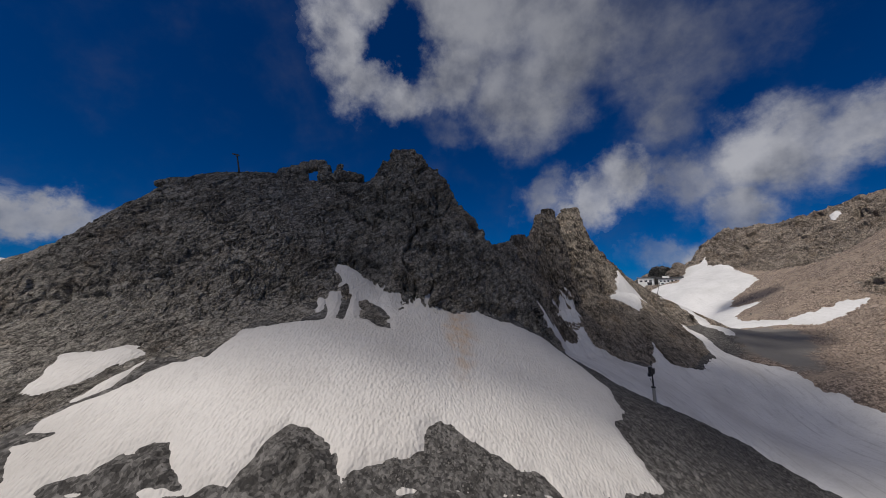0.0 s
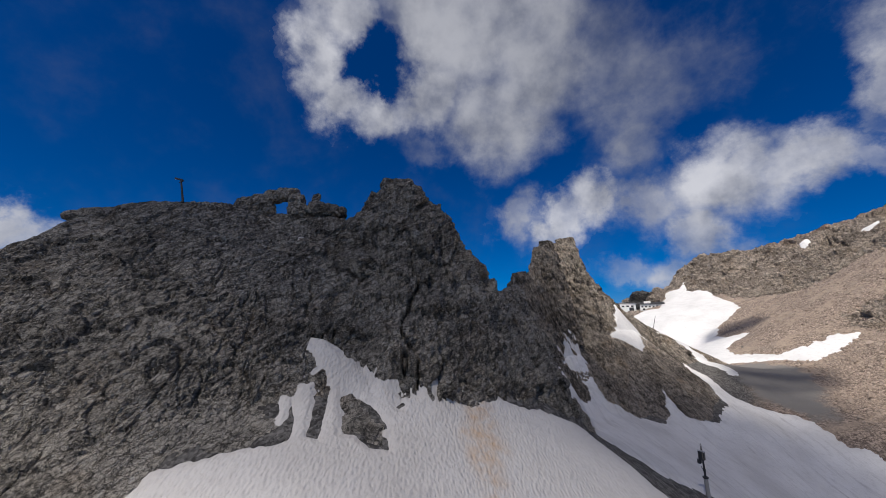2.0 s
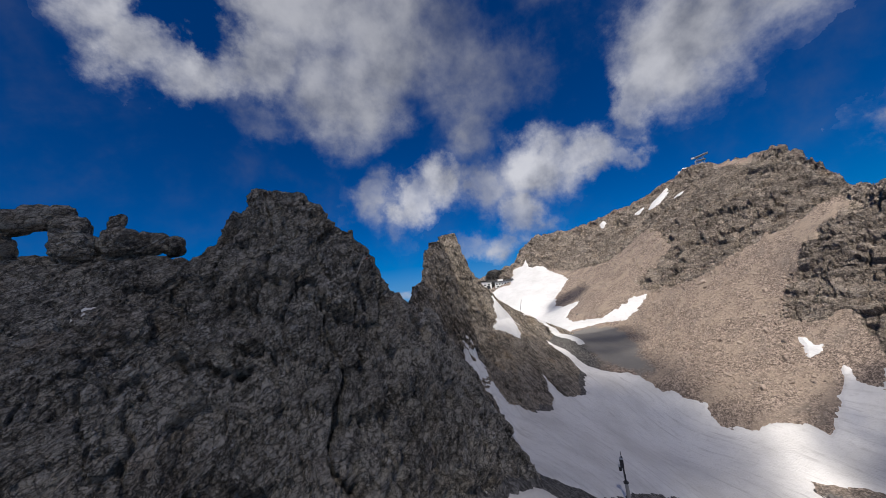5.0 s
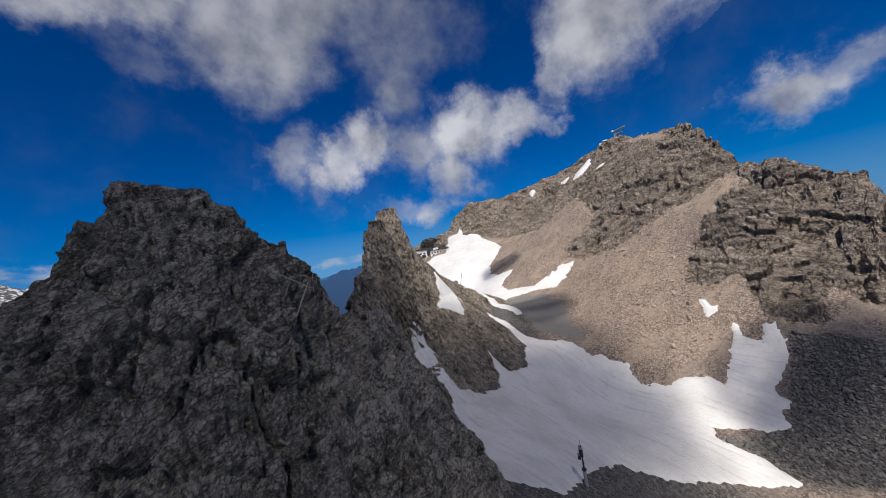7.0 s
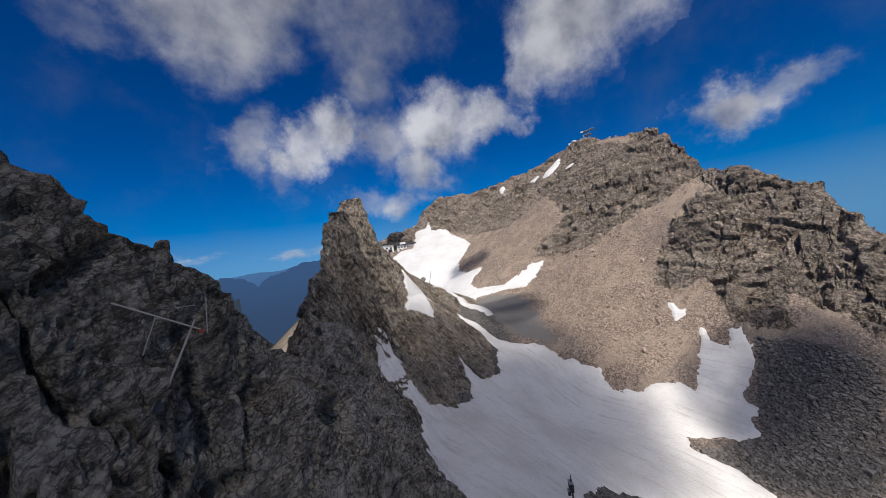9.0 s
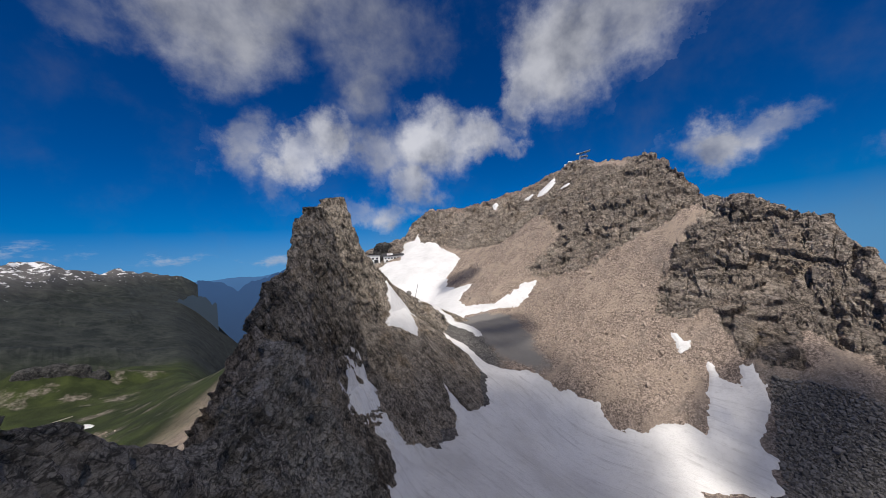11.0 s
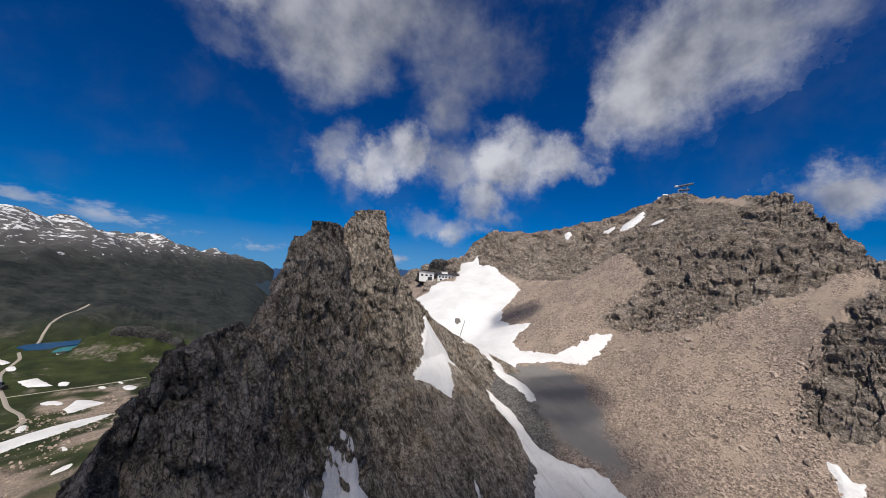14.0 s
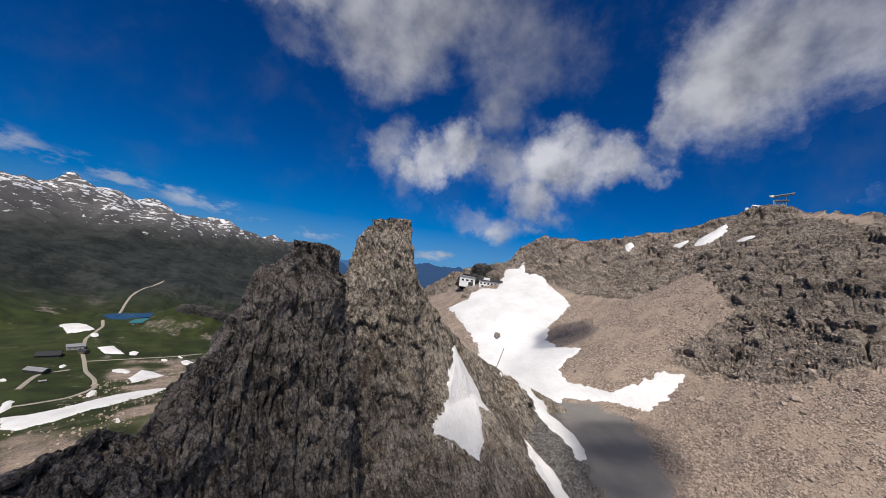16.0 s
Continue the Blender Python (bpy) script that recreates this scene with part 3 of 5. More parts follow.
GULLY_SNOW = [(-30.3, 96.6), (-28, 97.7), (-25.7, 97.8), (-21.2, 98.2), (-19, 97.9), (-17.2, 96.4), (-15.5, 96.7), (-12.7, 94), (-9.5, 91.2), (-9.5, 82),
    (-14, 80), (-22, 76), (-23.1, 77.8), (-24.2, 83), (-24.3, 88.3), (-24.9, 92.3), (-27, 94.1), (-29.3, 95.2)]
GULLY_ISLAND = [(-23.4, 93.5), (-21.2, 94), (-17.2, 92.5), (-13.4, 88.8), (-13.1, 84.4), (-16, 84.2), (-18.4, 85.7), (-21.2, 85.2)]
GULLY_ARM = [(-31.3, 92.7), (-29.5, 92.8), (-27.9, 93.2), (-27, 88.2), (-25.9, 82.7), (-26.9, 78.5), (-29, 78), (-28.9, 83.6), (-29.3, 87.6)]
GULLY_STRIP = [(-32.6, 90.5), (-31.6, 90.2), (-30.6, 86.4), (-31.2, 84)]
WEST_FOOT = [(-135, 80), (-112, 60), (-72, 50), (-66, 54.6), (-63.3, 61.3), (-56.9, 69.5), (-50, 69.5), (-47, 74), (-44, 80), (-34, 82), (-30, 86), (-45, 92), (-90, 96), (-130, 98)]
SNOW_FLAKE = [(-42.6, 117.2), (-42, 117.6), (-41.3, 117.3), (-42, 116.9)]
LEDGE_SNOW = [(-73, 62), (-79, 72), (-72, 73), (-66, 73), (-62, 72), (-65, 69), (-68, 64), (-70, 62)]
LEDGE_STRIP = [(-63, 61), (-62, 66), (-58, 72), (-59, 69), (-59, 63)]
BOWL_EAST = [(190, 222), (204, 212), (203, 190), (207, 187), (212, 171), (201, 160), (203, 143), (210, 142), (218, 129), (216, 121), (244, 122),
    (269, 124), (257, 117), (252, 107), (265, 108), (267, 103), (255, 98), (242, 97), (224, 102), (219, 97), (212, 98), (201, 95), (191, 107),
    (182, 120), (174, 116), (175, 103), (170, 89), (122, 125), (122, 130), (122, 139), (105, 142), (88, 140), (80, 136), (66, 144), (126, 193)]
BOWL_WEST = [(75, 193), (74, 186), (66, 175), (52, 160), (46, 148), (44, 138), (56, 132), (70, 138), (85, 140), (178, 179), (196, 208), (190, 222),
    (185, 230), (190, 254), (185, 266), (178, 240), (171, 220), (150, 204), (131, 203), (130, 217), (122, 201), (115, 196), (97, 188), (82, 189),
    (77, 191)]
BOWL_SOUTH = [(38, 140), (50, 150), (62, 165), (84, 177), (106, 182), (146, 197), (167, 210), (202, 205), (204, 188), (209, 170), (170, 135),
    (143, 121), (125, 122), (112, 133), (83, 130), (60, 122), (48, 128)]
CIRQUE_SNOW = [(428, 595), (435, 565), (448, 572), (438, 550), (448, 525), (426, 475), (404, 431), (383, 424), (355, 417), (333, 396), (325, 373),
    (330, 352), (291, 341), (283, 328), (296, 299), (317, 292), (339, 288), (348, 276), (330, 273), (299, 272), (289, 294), (268, 314), (211, 297),
    (188, 297), (275, 436), (296, 513), (304, 550), (329, 541), (357, 581), (373, 537)]
CIRQUE_TAIL = [(211, 297), (227, 298), (224, 277), (218, 259), (211, 255), (212, 270), (216, 291)]
PINNACLE_SNOW = [(143, 276), (151, 275), (158, 275), (164, 268), (153, 265), (146, 251), (140, 244), (132, 247), (124, 250), (131, 257), (139, 268)]
PINNACLE_STRIP = [(182, 263), (187, 261), (187, 254), (185, 242), (178, 243), (177, 250)]
SHADED_SNOW = [(65, 198), (72, 203), (79, 208), (81, 206), (80, 200), (75, 199), (71, 197), (69, 200)]
SHADED_FOOT = [(72, 192), (80, 197), (80, 193), (82, 190), (72, 190)]
ROUND_SNOW = [(541, 318), (544, 312), (550, 309), (556, 312), (559, 318), (556, 325), (550, 328), (544, 325)]
SUMMIT_STREAK = [(564, 378), (579, 379), (589, 365), (598, 357), (591, 353), (574, 357), (562, 365)]
SUMMIT_STREAK_TWO = [(566, 401), (574, 391), (573, 387), (562, 394)]
SUMMIT_DOT = [(549, 461), (555, 459), (551, 452), (543, 454)]
SCREE_SNOW = [(283, 144), (283, 141), (278, 137), (280, 133), (275, 133), (270, 138), (275, 140)]
WEST_CLIFF = [(436, 581), (477, 583), (533, 513), (590, 389), (612, 351), (627, 314), (535, 211), (491, 171), (437, 137), (397, 160), (371, 196),
    (352, 214), (351, 279), (362, 295), (408, 272), (469, 332), (434, 375), (440, 463), (447, 522)]
EAST_CLIFF = [(422, 127), (387, 98), (369, 73), (344, 53), (318, 39), (266, 49), (282, 62), (295, 79), (264, 84), (271, 106), (299, 122), (291, 139),
    (298, 158), (327, 154), (358, 145)]
BLOCK_FIELD = [(259, 96), (259, 77), (253, 51), (194, 61), (172, 88), (174, 116), (201, 95)]
MUD_FLAT = [(262, 319), (278, 299), (283, 273), (267, 251), (237, 221), (217, 203), (206, 206), (203, 218), (204, 237), (212, 256), (225, 280), (239, 297)]
RIB_FOOT = [(115, 192), (150, 200), (187, 222), (212, 245), (226, 262), (245, 305), (205, 312), (182, 285), (170, 262), (135, 232)]
RUBBLE_EAST = [(-150, 1000), (-146, 1115), (-60, 1120), (-20, 1000), (20, 880), (10, 800), (-60, 860), (-95, 890)]
RUBBLE_WEST = [(-175, 790), (-165, 715), (-125, 640), (-110, 560), (-40, 560), (20, 700), (10, 790), (-60, 790), (-95, 735), (-130, 720)]
LAKE = [(-315, 1525), (-287, 1549), (-242, 1559), (-200, 1578), (-193, 1514), (-226, 1491), (-239, 1464), (-263, 1460), (-289, 1488)]
POND = [(-227, 1434), (-222, 1475), (-190, 1497), (-187, 1448), (-208, 1407)]
VALLEY_SNOW = [
    [(-390, 1474), (-380, 1504), (-362, 1500), (-271, 1343), (-292, 1318), (-310, 1311)],
    [(-223, 1204), (-200, 1220), (-163, 1165), (-199, 1164)],
    [(-112, 979), (-108, 1046), (-87, 1030), (-62, 993), (-82, 965), (-98, 942)],
    [(-192, 791), (-168, 792), (-147, 806), (-102, 859), (-71, 874), (-35, 875), (-50, 830), (-85, 792), (-109, 775), (-126, 746), (-152, 729), (-171, 743)],
]
VALLEY_SNOW_SMALL = [
    [(-210, 864), (-201, 835), (-199, 813), (-202, 808), (-211, 832), (-218, 859), (-217, 871)],
    [(-248, 1290), (-246, 1277), (-252, 1276), (-260, 1280), (-266, 1298), (-264, 1311), (-255, 1308)],
    [(-142, 1178), (-145, 1171), (-154, 1169), (-161, 1174), (-158, 1187), (-150, 1189)],
    [(-125, 1042), (-127, 1028), (-140, 1026), (-151, 1036), (-155, 1048), (-147, 1056), (-134, 1052)],
    [(-79, 1130), (-80, 1118), (-86, 1117), (-93, 1128), (-92, 1141), (-84, 1136)],
    [(-132, 899), (-128, 876), (-129, 863), (-133, 863), (-139, 878), (-141, 902), (-137, 904)],
    [(-230, 1080), (-229, 1067), (-231, 1060), (-235, 1065), (-238, 1078), (-236, 1091)],
    [(-269, 988), (-266, 976), (-273, 980), (-279, 991), (-280, 997), (-276, 998)],
    [(-35, 618), (-37, 609), (-42, 605), (-48, 608), (-49, 615), (-45, 622), (-39, 624)],
    [(-50, 679), (-52, 678), (-58, 688), (-62, 701), (-60, 704), (-55, 695)],
    [(-26, 1104), (-32, 1085), (-42, 1085), (-50, 1102), (-53, 1121), (-46, 1133), (-36, 1122)],
    [(11, 1027), (8, 1009), (1, 1026), (-7, 1050), (-8, 1074), (-2, 1081), (6, 1063)],
    [(-54, 1151), (-57, 1145), (-64, 1157), (-67, 1163), (-66, 1169), (-59, 1163)],
    [(-122, 1033), (-122, 1020), (-129, 1019), (-133, 1031), (-132, 1038), (-126, 1038)],
    [(-141, 1167), (-143, 1160), (-152, 1159), (-157, 1164), (-155, 1171), (-146, 1173)],
]


# ---- noise on arrays ----
def hash3(i, j, k, seed):
    n = (i * 374761393 + j * 668265263 + k * 2147483647 + seed * 974634777) & 0xFFFFFFFF
    n = ((n ^ (n >> 13)) * 1274126177) & 0xFFFFFFFF
    n = ((n ^ (n >> 16)) * 2246822519) & 0xFFFFFFFF
    return ((n ^ (n >> 15)) & 0xFFFFFF) / float(0xFFFFFF)


def value_noise(p, seed=0):
    f = np.floor(p)
    i, u = f.astype(np.int64), p - f
    u = u * u * u * (u * (u * 6 - 15) + 10)
    out = np.zeros(len(p))
    for a in (0, 1):
        for b in (0, 1):
            for c in (0, 1):
                wgt = (u[:, 0] if a else 1 - u[:, 0]) * (u[:, 1] if b else 1 - u[:, 1]) * (u[:, 2] if c else 1 - u[:, 2])
                out += wgt * hash3(i[:, 0] + a, i[:, 1] + b, i[:, 2] + c, seed)
    return out * 2.0 - 1.0


def fbm(p, octaves=4, gain=0.5, seed=0, ridged=False):
    out, amp, total = np.zeros(len(p)), 1.0, 0.0
    for o in range(octaves):
        v = value_noise(p * 2.03 ** o + 17.3 * o, seed + o)
        out += amp * (1.0 - 2.0 * np.abs(v) if ridged else v)
        total += amp
        amp *= gain
    return out / total


def blocks(p, seed=0):
    """Fractured rock: every cell of a Voronoi tiling is a tilted facet of its own height."""
    base = np.floor(p).astype(np.int64)
    best, val = np.full(len(p), 1e9), np.zeros(len(p))
    for a in (-1, 0, 1):
        for b in (-1, 0, 1):
            for c in (-1, 0, 1):
                i, j, k = base[:, 0] + a, base[:, 1] + b, base[:, 2] + c
                q = np.stack([i + hash3(i, j, k, seed), j + hash3(i, j, k, seed + 1), k + hash3(i, j, k, seed + 2)], 1)
                d = p - q
                d2 = (d * d).sum(1)
                m = d2 < best
                best[m] = d2[m]
                tilt = (hash3(i, j, k, seed + 4) - 0.5) * d[:, 0] + (hash3(i, j, k, seed + 5) - 0.5) * d[:, 1] + (hash3(i, j, k, seed + 6) - 0.5) * d[:, 2]
                v = hash3(i, j, k, seed + 3) - 0.5 + 1.3 * tilt
                val[m] = v[m]
    return val


def inside(x, y, outline):
    """Signed distance to an outline in plan, positive inside."""
    pts = np.array(outline, dtype=float)
    d2, odd = np.full(len(x), 1e18), np.zeros(len(x), dtype=bool)
    for (ax, ay), (bx, by) in zip(pts, np.roll(pts, -1, axis=0)):
        ex, ey = bx - ax, by - ay
        k = np.clip(((x - ax) * ex + (y - ay) * ey) / max(ex * ex + ey * ey, 1e-9), 0, 1)
        d2 = np.minimum(d2, (x - ax - k * ex) ** 2 + (y - ay - k * ey) ** 2)
        if ey != 0:
            odd ^= ((ay > y) != (by > y)) & (x < ex * (y - ay) / ey + ax)
    return np.where(odd, 1.0, -1.0) * np.sqrt(d2)


def ragged(x, y, outlines, holes=(), rough=1.0):
    """Signed distance to the union of outlines without the holes, with a frayed edge."""
    d = np.full(len(x), -1e9)
    for o in outlines:
        p = np.array(o)
        lo, hi = p.min(0) - 12, p.max(0) + 12
        s = (x > lo[0]) & (x < hi[0]) & (y > lo[1]) & (y < hi[1])
        if s.any():
            d[s] = np.maximum(d[s], inside(x[s], y[s], o))
    s = d > -12
    for h in holes:
        d[s] = np.minimum(d[s], -inside(x[s], y[s], h))
    q = np.stack([x[s], y[s], np.zeros(s.sum())], 1)
    d[s] += rough * (1.3 * fbm(q / 6.0, 3, 0.6, 81) + 0.7 * fbm(q / 1.6, 3, 0.6, 91))
    return d


# every snow patch: name, material, outlines, holes, step of its mesh, thickness, fraying, label
SNOW = [
    ("snowfield", front_snow, [FRONT_SNOW, FRONT_BED], [ROCK_HOLE_A, ROCK_HOLE_B, ROCK_HOLE_C], 0.45, 0.5, 1.1, "steep dimpled old snowfield stained ochre below a rock wall"),
    ("snow_patch", front_snow, [GULLY_SNOW], [GULLY_ISLAND], 0.3, 0.45, 0.4, "forked tongue of old snow in a rock gully"),
    ("snow_patch", front_snow, [GULLY_STRIP], [], 0.25, 0.4, 0.25, "sliver of old snow beside a rock rib"),
    ("snow_patch", front_snow, [GULLY_ARM], [], 0.3, 0.45, 0.3, "thin strip of old snow in a rock gully"),
    ("snow_patch", front_snow, [SNOW_FLAKE], [], 0.2, 0.5, 0.15, "tiny leftover snow on a rock wall ledge"),
    ("snow_patch", front_snow, [LEDGE_SNOW, LEDGE_STRIP], [], 0.45, 0.4, 0.9, "broken patch of old snow on a rock ledge"),
    ("snowfield", grey_snow, [BOWL_EAST, BOWL_WEST, BOWL_SOUTH], [], 0.8, 0.6, 1.7, "broad greyish snowfield filling a scree hollow"),
    ("snowfield", white_snow, [CIRQUE_SNOW, CIRQUE_TAIL], [], 1.6, 1.0, 2.8, "bright white snowfield below a mountain station"),
    ("snow_patch", white_snow, [PINNACLE_SNOW], [], 0.4, 0.5, 1.0, "sunlit snow patch on a pinnacle flank"),
    ("snow_patch", white_snow, [PINNACLE_STRIP], [], 0.4, 0.5, 0.7, "narrow strip of snow in a rock runnel"),
    ("snow_patch", grey_snow, [SHADED_SNOW, SHADED_FOOT], [], 0.35, 0.6, 0.6, "shaded snow patch clinging to a rock face"),
    ("snow_patch", white_snow, [ROUND_SNOW], [], 1.5, 1.6, 0.4, "small round snow patch below a summit"),
    ("snow_patch", white_snow, [SUMMIT_STREAK, SUMMIT_STREAK_TWO], [], 1.5, 1.8, 0.7, "white snow streak in a summit gully"),
    ("snow_patch", white_snow, [SUMMIT_DOT], [], 1.5, 1.8, 0.4, "tiny snow patch on a rocky crest"),
    ("snow_patch", white_snow, [SCREE_SNOW], [], 0.6, 0.8, 1.2, "small snow patch at the foot of a cliff"),
] + [("snow_patch", white_snow, [o], [], 3.0, 2.0, 1.5, "leftover snow patch on a green alpine meadow") for o in VALLEY_SNOW + VALLEY_SNOW_SMALL]


# ---- the sheet of land ----
def spaced(lo, fine_lo, fine_hi, mid_hi, hi, fine, grow_lo, grow_mid, grow_hi):
    """Coordinates close together in the middle, wider and wider apart outwards."""
    up = list(np.arange(fine_lo, fine_hi, fine))
    d = fine
    while up[-1] < hi:
        d *= 1.0 + (grow_mid if up[-1] < mid_hi else grow_hi)
        up.append(up[-1] + d)
    down, d = [fine_lo], fine
    while down[-1] > lo:
        d *= 1.0 + grow_lo
        down.append(down[-1] - d)
    return np.array(down[:0:-1] + up)


FINE = 0.62
gx = spaced(-3800, -112, 125, 640, 2500, FINE, 0.04, 0.008, 0.06)
gy = spaced(-700, 50, 285, 560, 4900, FINE, 0.05, 0.008, 0.025)
GX, GY = np.meshgrid(gx, gy)
X, Y = GX.ravel(), GY.ravel()
Z, over_main, over_pin, over_top, over_far = land(X, Y)
shape = GX.shape


def grid_normals(z):
    zz = z.reshape(shape)
    zx = np.gradient(zz, gx, axis=1).ravel()
    zy = np.gradient(zz, gy, axis=0).ravel()
    n = np.stack([-zx, -zy, np.ones_like(zx)], 1)
    return n / np.linalg.norm(n, axis=1, keepdims=True)


normal = grid_normals(Z)
P = np.stack([X, Y, Z], 1)
over_main = np.maximum(over_main, np.clip(ragged(X, Y, [WEST_FOOT, GULLY_ISLAND], (), 1.5), -30.0, 4.0))
away = np.sqrt((X - 40) ** 2 + (Y - 130) ** 2)
cliff = ragged(X, Y, [WEST_CLIFF, EAST_CLIFF], (), 5.0)
rock = np.maximum.reduce([smooth01(over_main, -2.0, 2.0), smooth01(over_pin, -2.0, 2.0), smooth01(over_top, -3.0, 5.0), smooth01(cliff, -4.0, 4.0)])
rock = np.maximum(rock, smooth01(ragged(X, Y, [ROCK_HOLE_A, ROCK_HOLE_B]), -1.0, 1.0))
calm = np.zeros_like(X)
for _, _, outlines, holes, step, _, fray, _ in SNOW:
    calm = np.maximum(calm, smooth01(ragged(X, Y, outlines, holes, fray), -9.0 if step == 1.5 else -0.8, 1.6))


def beds(q, across, every, seed):
    """Ledges of tilted strata: a saw-tooth across the beds, broken and uneven along them."""
    b = q @ (np.array(across) / np.linalg.norm(across)) / every + 0.65 * fbm(q / (every * 5.0), 3, 0.5, seed)
    f = b - np.floor(b)
    k = np.floor(b).astype(np.int64)
    amp = 0.35 + 0.65 * hash3(k, k * 0 + 3, k * 0 + 7, seed)
    return (f - smooth01(f, 0.78, 1.0) - 0.4) * amp * (0.6 + 0.6 * fbm(q / (every * 3.0), 2, 0.5, seed + 5))


def cleft(q, seed, width=0.1):
    """Narrow dark gullies."""
    return smooth01(width - np.abs(value_noise(q, seed) + 0.35 * value_noise(q * 3.1, seed + 1)), 0.0, width)


hole = ragged(X, Y, [ROCK_HOLE_A, ROCK_HOLE_B])
top_cliff = np.maximum(over_top, cliff)
TILTED = np.array([[0.82, -0.2, 0.53], [0.1, 0.97, 0.2], [-0.56, -0.1, 0.82]])


def crag_push(Q, up, spire, high, near, holes):
    """How far the rock stands out of the smooth land: buttresses, tilted beds, blocks and clefts."""
    q = Q / np.where(high, 2.2, 1.0)[:, None]
    west = smooth01(-30.0 - Q[:, 0], -8.0, 8.0) * smooth01(60.0 - Q[:, 0], 0.0, 5.0)
    wall = (1.0 - west) * smooth01(30.0 - Q[:, 0], 0.0, 12.0)
    low = smooth01(150.0 - Q[:, 2], 0.0, 14.0)
    ribs = fbm(q / (8.0, 8.0, 24.0), 3, 0.5, 3, True)
    crag = fbm(q / (3.0, 3.0, 4.5), 4, 0.6, 11, True)
    spire_way, wall_way = (0.82, -0.35, 0.42), (-0.42, -0.2, 0.88)
    strata = np.where(high, 0.45, 1.0) * np.where(spire, 1.25, 1.0 + 0.6 * west) * np.where(spire, beds(q, spire_way, 3.0, 41), beds(q, wall_way, 3.4, 43))
    tilted = q @ TILTED
    push = (1.2 + 1.3 * wall * low) * ribs * (1.0 - 0.45 * west) * np.where(spire, 0.9, 1.0) + 0.2 * crag + 1.3 * strata
    push += 2.0 * blocks(tilted / (8.0, 7.0, 5.0), 21) * (1.0 - 0.4 * west) * np.where(spire, 0.7, 1.0) + 0.45 * blocks(tilted / (2.6, 2.2, 1.5), 31) * np.where(spire, 0.7, 1.0 - 0.5 * west) + 1.5 * west * beds(q, wall_way, 9.5, 53)
    push -= (1.3 + 1.4 * wall * low) * cleft(q / (7.0, 7.0, 30.0), 33, 0.07) + 0.55 + 0.6 * wall * low
    push -= np.where(spire, 1.0, 0.75) * cleft(q / (3.2, 3.2, 13.0), 37, 0.09)
    if near.any():
        N, s = Q[near], spire[near]
        tall = N * np.where(s, 0.45, 1.0)[:, None] ** np.array([0.25, 0.25, 1.0])
        extra = 0.7 * np.where(s, beds(tall, spire_way, 1.5, 45), beds(N, wall_way, 1.4, 47))
        extra += np.where(s, 0.2 * beds(tall, spire_way, 0.8, 49), 0.26 * beds(N, wall_way, 0.65, 57))
        extra += np.where(s, 0.34, 0.18) * blocks(tall @ TILTED / np.where(s, 1.5, 1.0)[:, None] / (1.1, 0.95, 0.7), 35)
        extra -= 0.42 * cleft(N / (1.5, 1.5, 4.0), 39, 0.12)
        push[near] += extra
    if high.any():
        H = Q[high]
        push[high] = 1.0 * push[high] + 3.2 * fbm(H / (24.0, 24.0, 60.0), 3, 0.5, 63, True) + 4.4 * blocks(H @ TILTED / (20.0, 17.0, 12.0), 65) + 1.2 * beds(H, (0.55, -0.35, 0.75), 9.0, 67) - 4.0 * cleft(H / (30.0, 30.0, 120.0), 69) - 1.6 * cleft(H / (11.0, 11.0, 50.0), 73, 0.1) - 0.8
        push[high] *= 0.4 + 0.6 * smooth01(up[high], 0.3, 0.62)
    push *= np.where(high, 1.0, 0.3 + 0.7 * smooth01(0.9 - up, 0.05, 0.4))
    return push + 2.6 * smooth01(holes, -0.5, 5.0)


sel = (rock > 0.01) & (away < 900)
moved = P.copy()
moved[sel] += normal[sel] * (crag_push(P[sel], normal[sel][:, 2], over_pin[sel] > 0, top_cliff[sel] > -3, away[sel] < 190, hole[sel]) * rock[sel] * (1.0 - 0.92 * calm[sel]))[:, None]
open_ground = ~sel & (away < 900)
moved[open_ground, 2] += (0.5 * fbm(P[open_ground] / 14.0, 4, 0.5, 51) + 0.35 * fbm(P[open_ground] / 3.0, 3, 0.6, 55)) * (1.0 - 0.8 * calm[open_ground])
moved[:, 2] -= 0.5 * calm
wild = away >= 900
moved[wild, 2] += np.minimum(1.0, (away[wild] - 900) / 900) * (70 * fbm(P[wild] / 420.0, 6, 0.5, 61, True) * smooth01(over_far[wild], -60.0, 60.0) + 4 * fbm(P[wild] / 60.0, 3, 0.5, 71)) * (1.0 - calm[wild])
moved[:, 2] -= 45.0 * smooth01(Y, 1900.0, 2100.0) * smooth01(760.0 - X, 0.0, 150.0) * smooth01(X + 1900.0, 0.0, 150.0)
def valley_drop(x, y):
    """The ground falls away into a deep far valley."""
    return 800.0 * smooth01(x / np.maximum(y, 1.0), 0.13, 0.42) * smooth01(y, 850.0, 1400.0)


moved[:, 2] -= valley_drop(X, Y)
mud = smooth01(ragged(X, Y, [MUD_FLAT], (), 4.0), -3.0, 6.0)
grey = np.maximum(smooth01(ragged(X, Y, [RIB_FOOT], (), 3.0), -8.0, 4.0), np.maximum(smooth01(ragged(X, Y, [BLOCK_FIELD], (), 4.0), -12.0, 8.0), smooth01(150.0 - X - 0.3 * (Y - 120.0), -20.0, 25.0) * smooth01(260.0 - Y, 0.0, 40.0)))
distant = smooth01(away, 1450.0, 1750.0)
rubble = smooth01(ragged(X, Y, [RUBBLE_EAST, RUBBLE_WEST], (), 8.0), -12.0, 10.0) * smooth01(fbm(P / 45.0, 2, 0.5, 121), -0.45, 0.15)
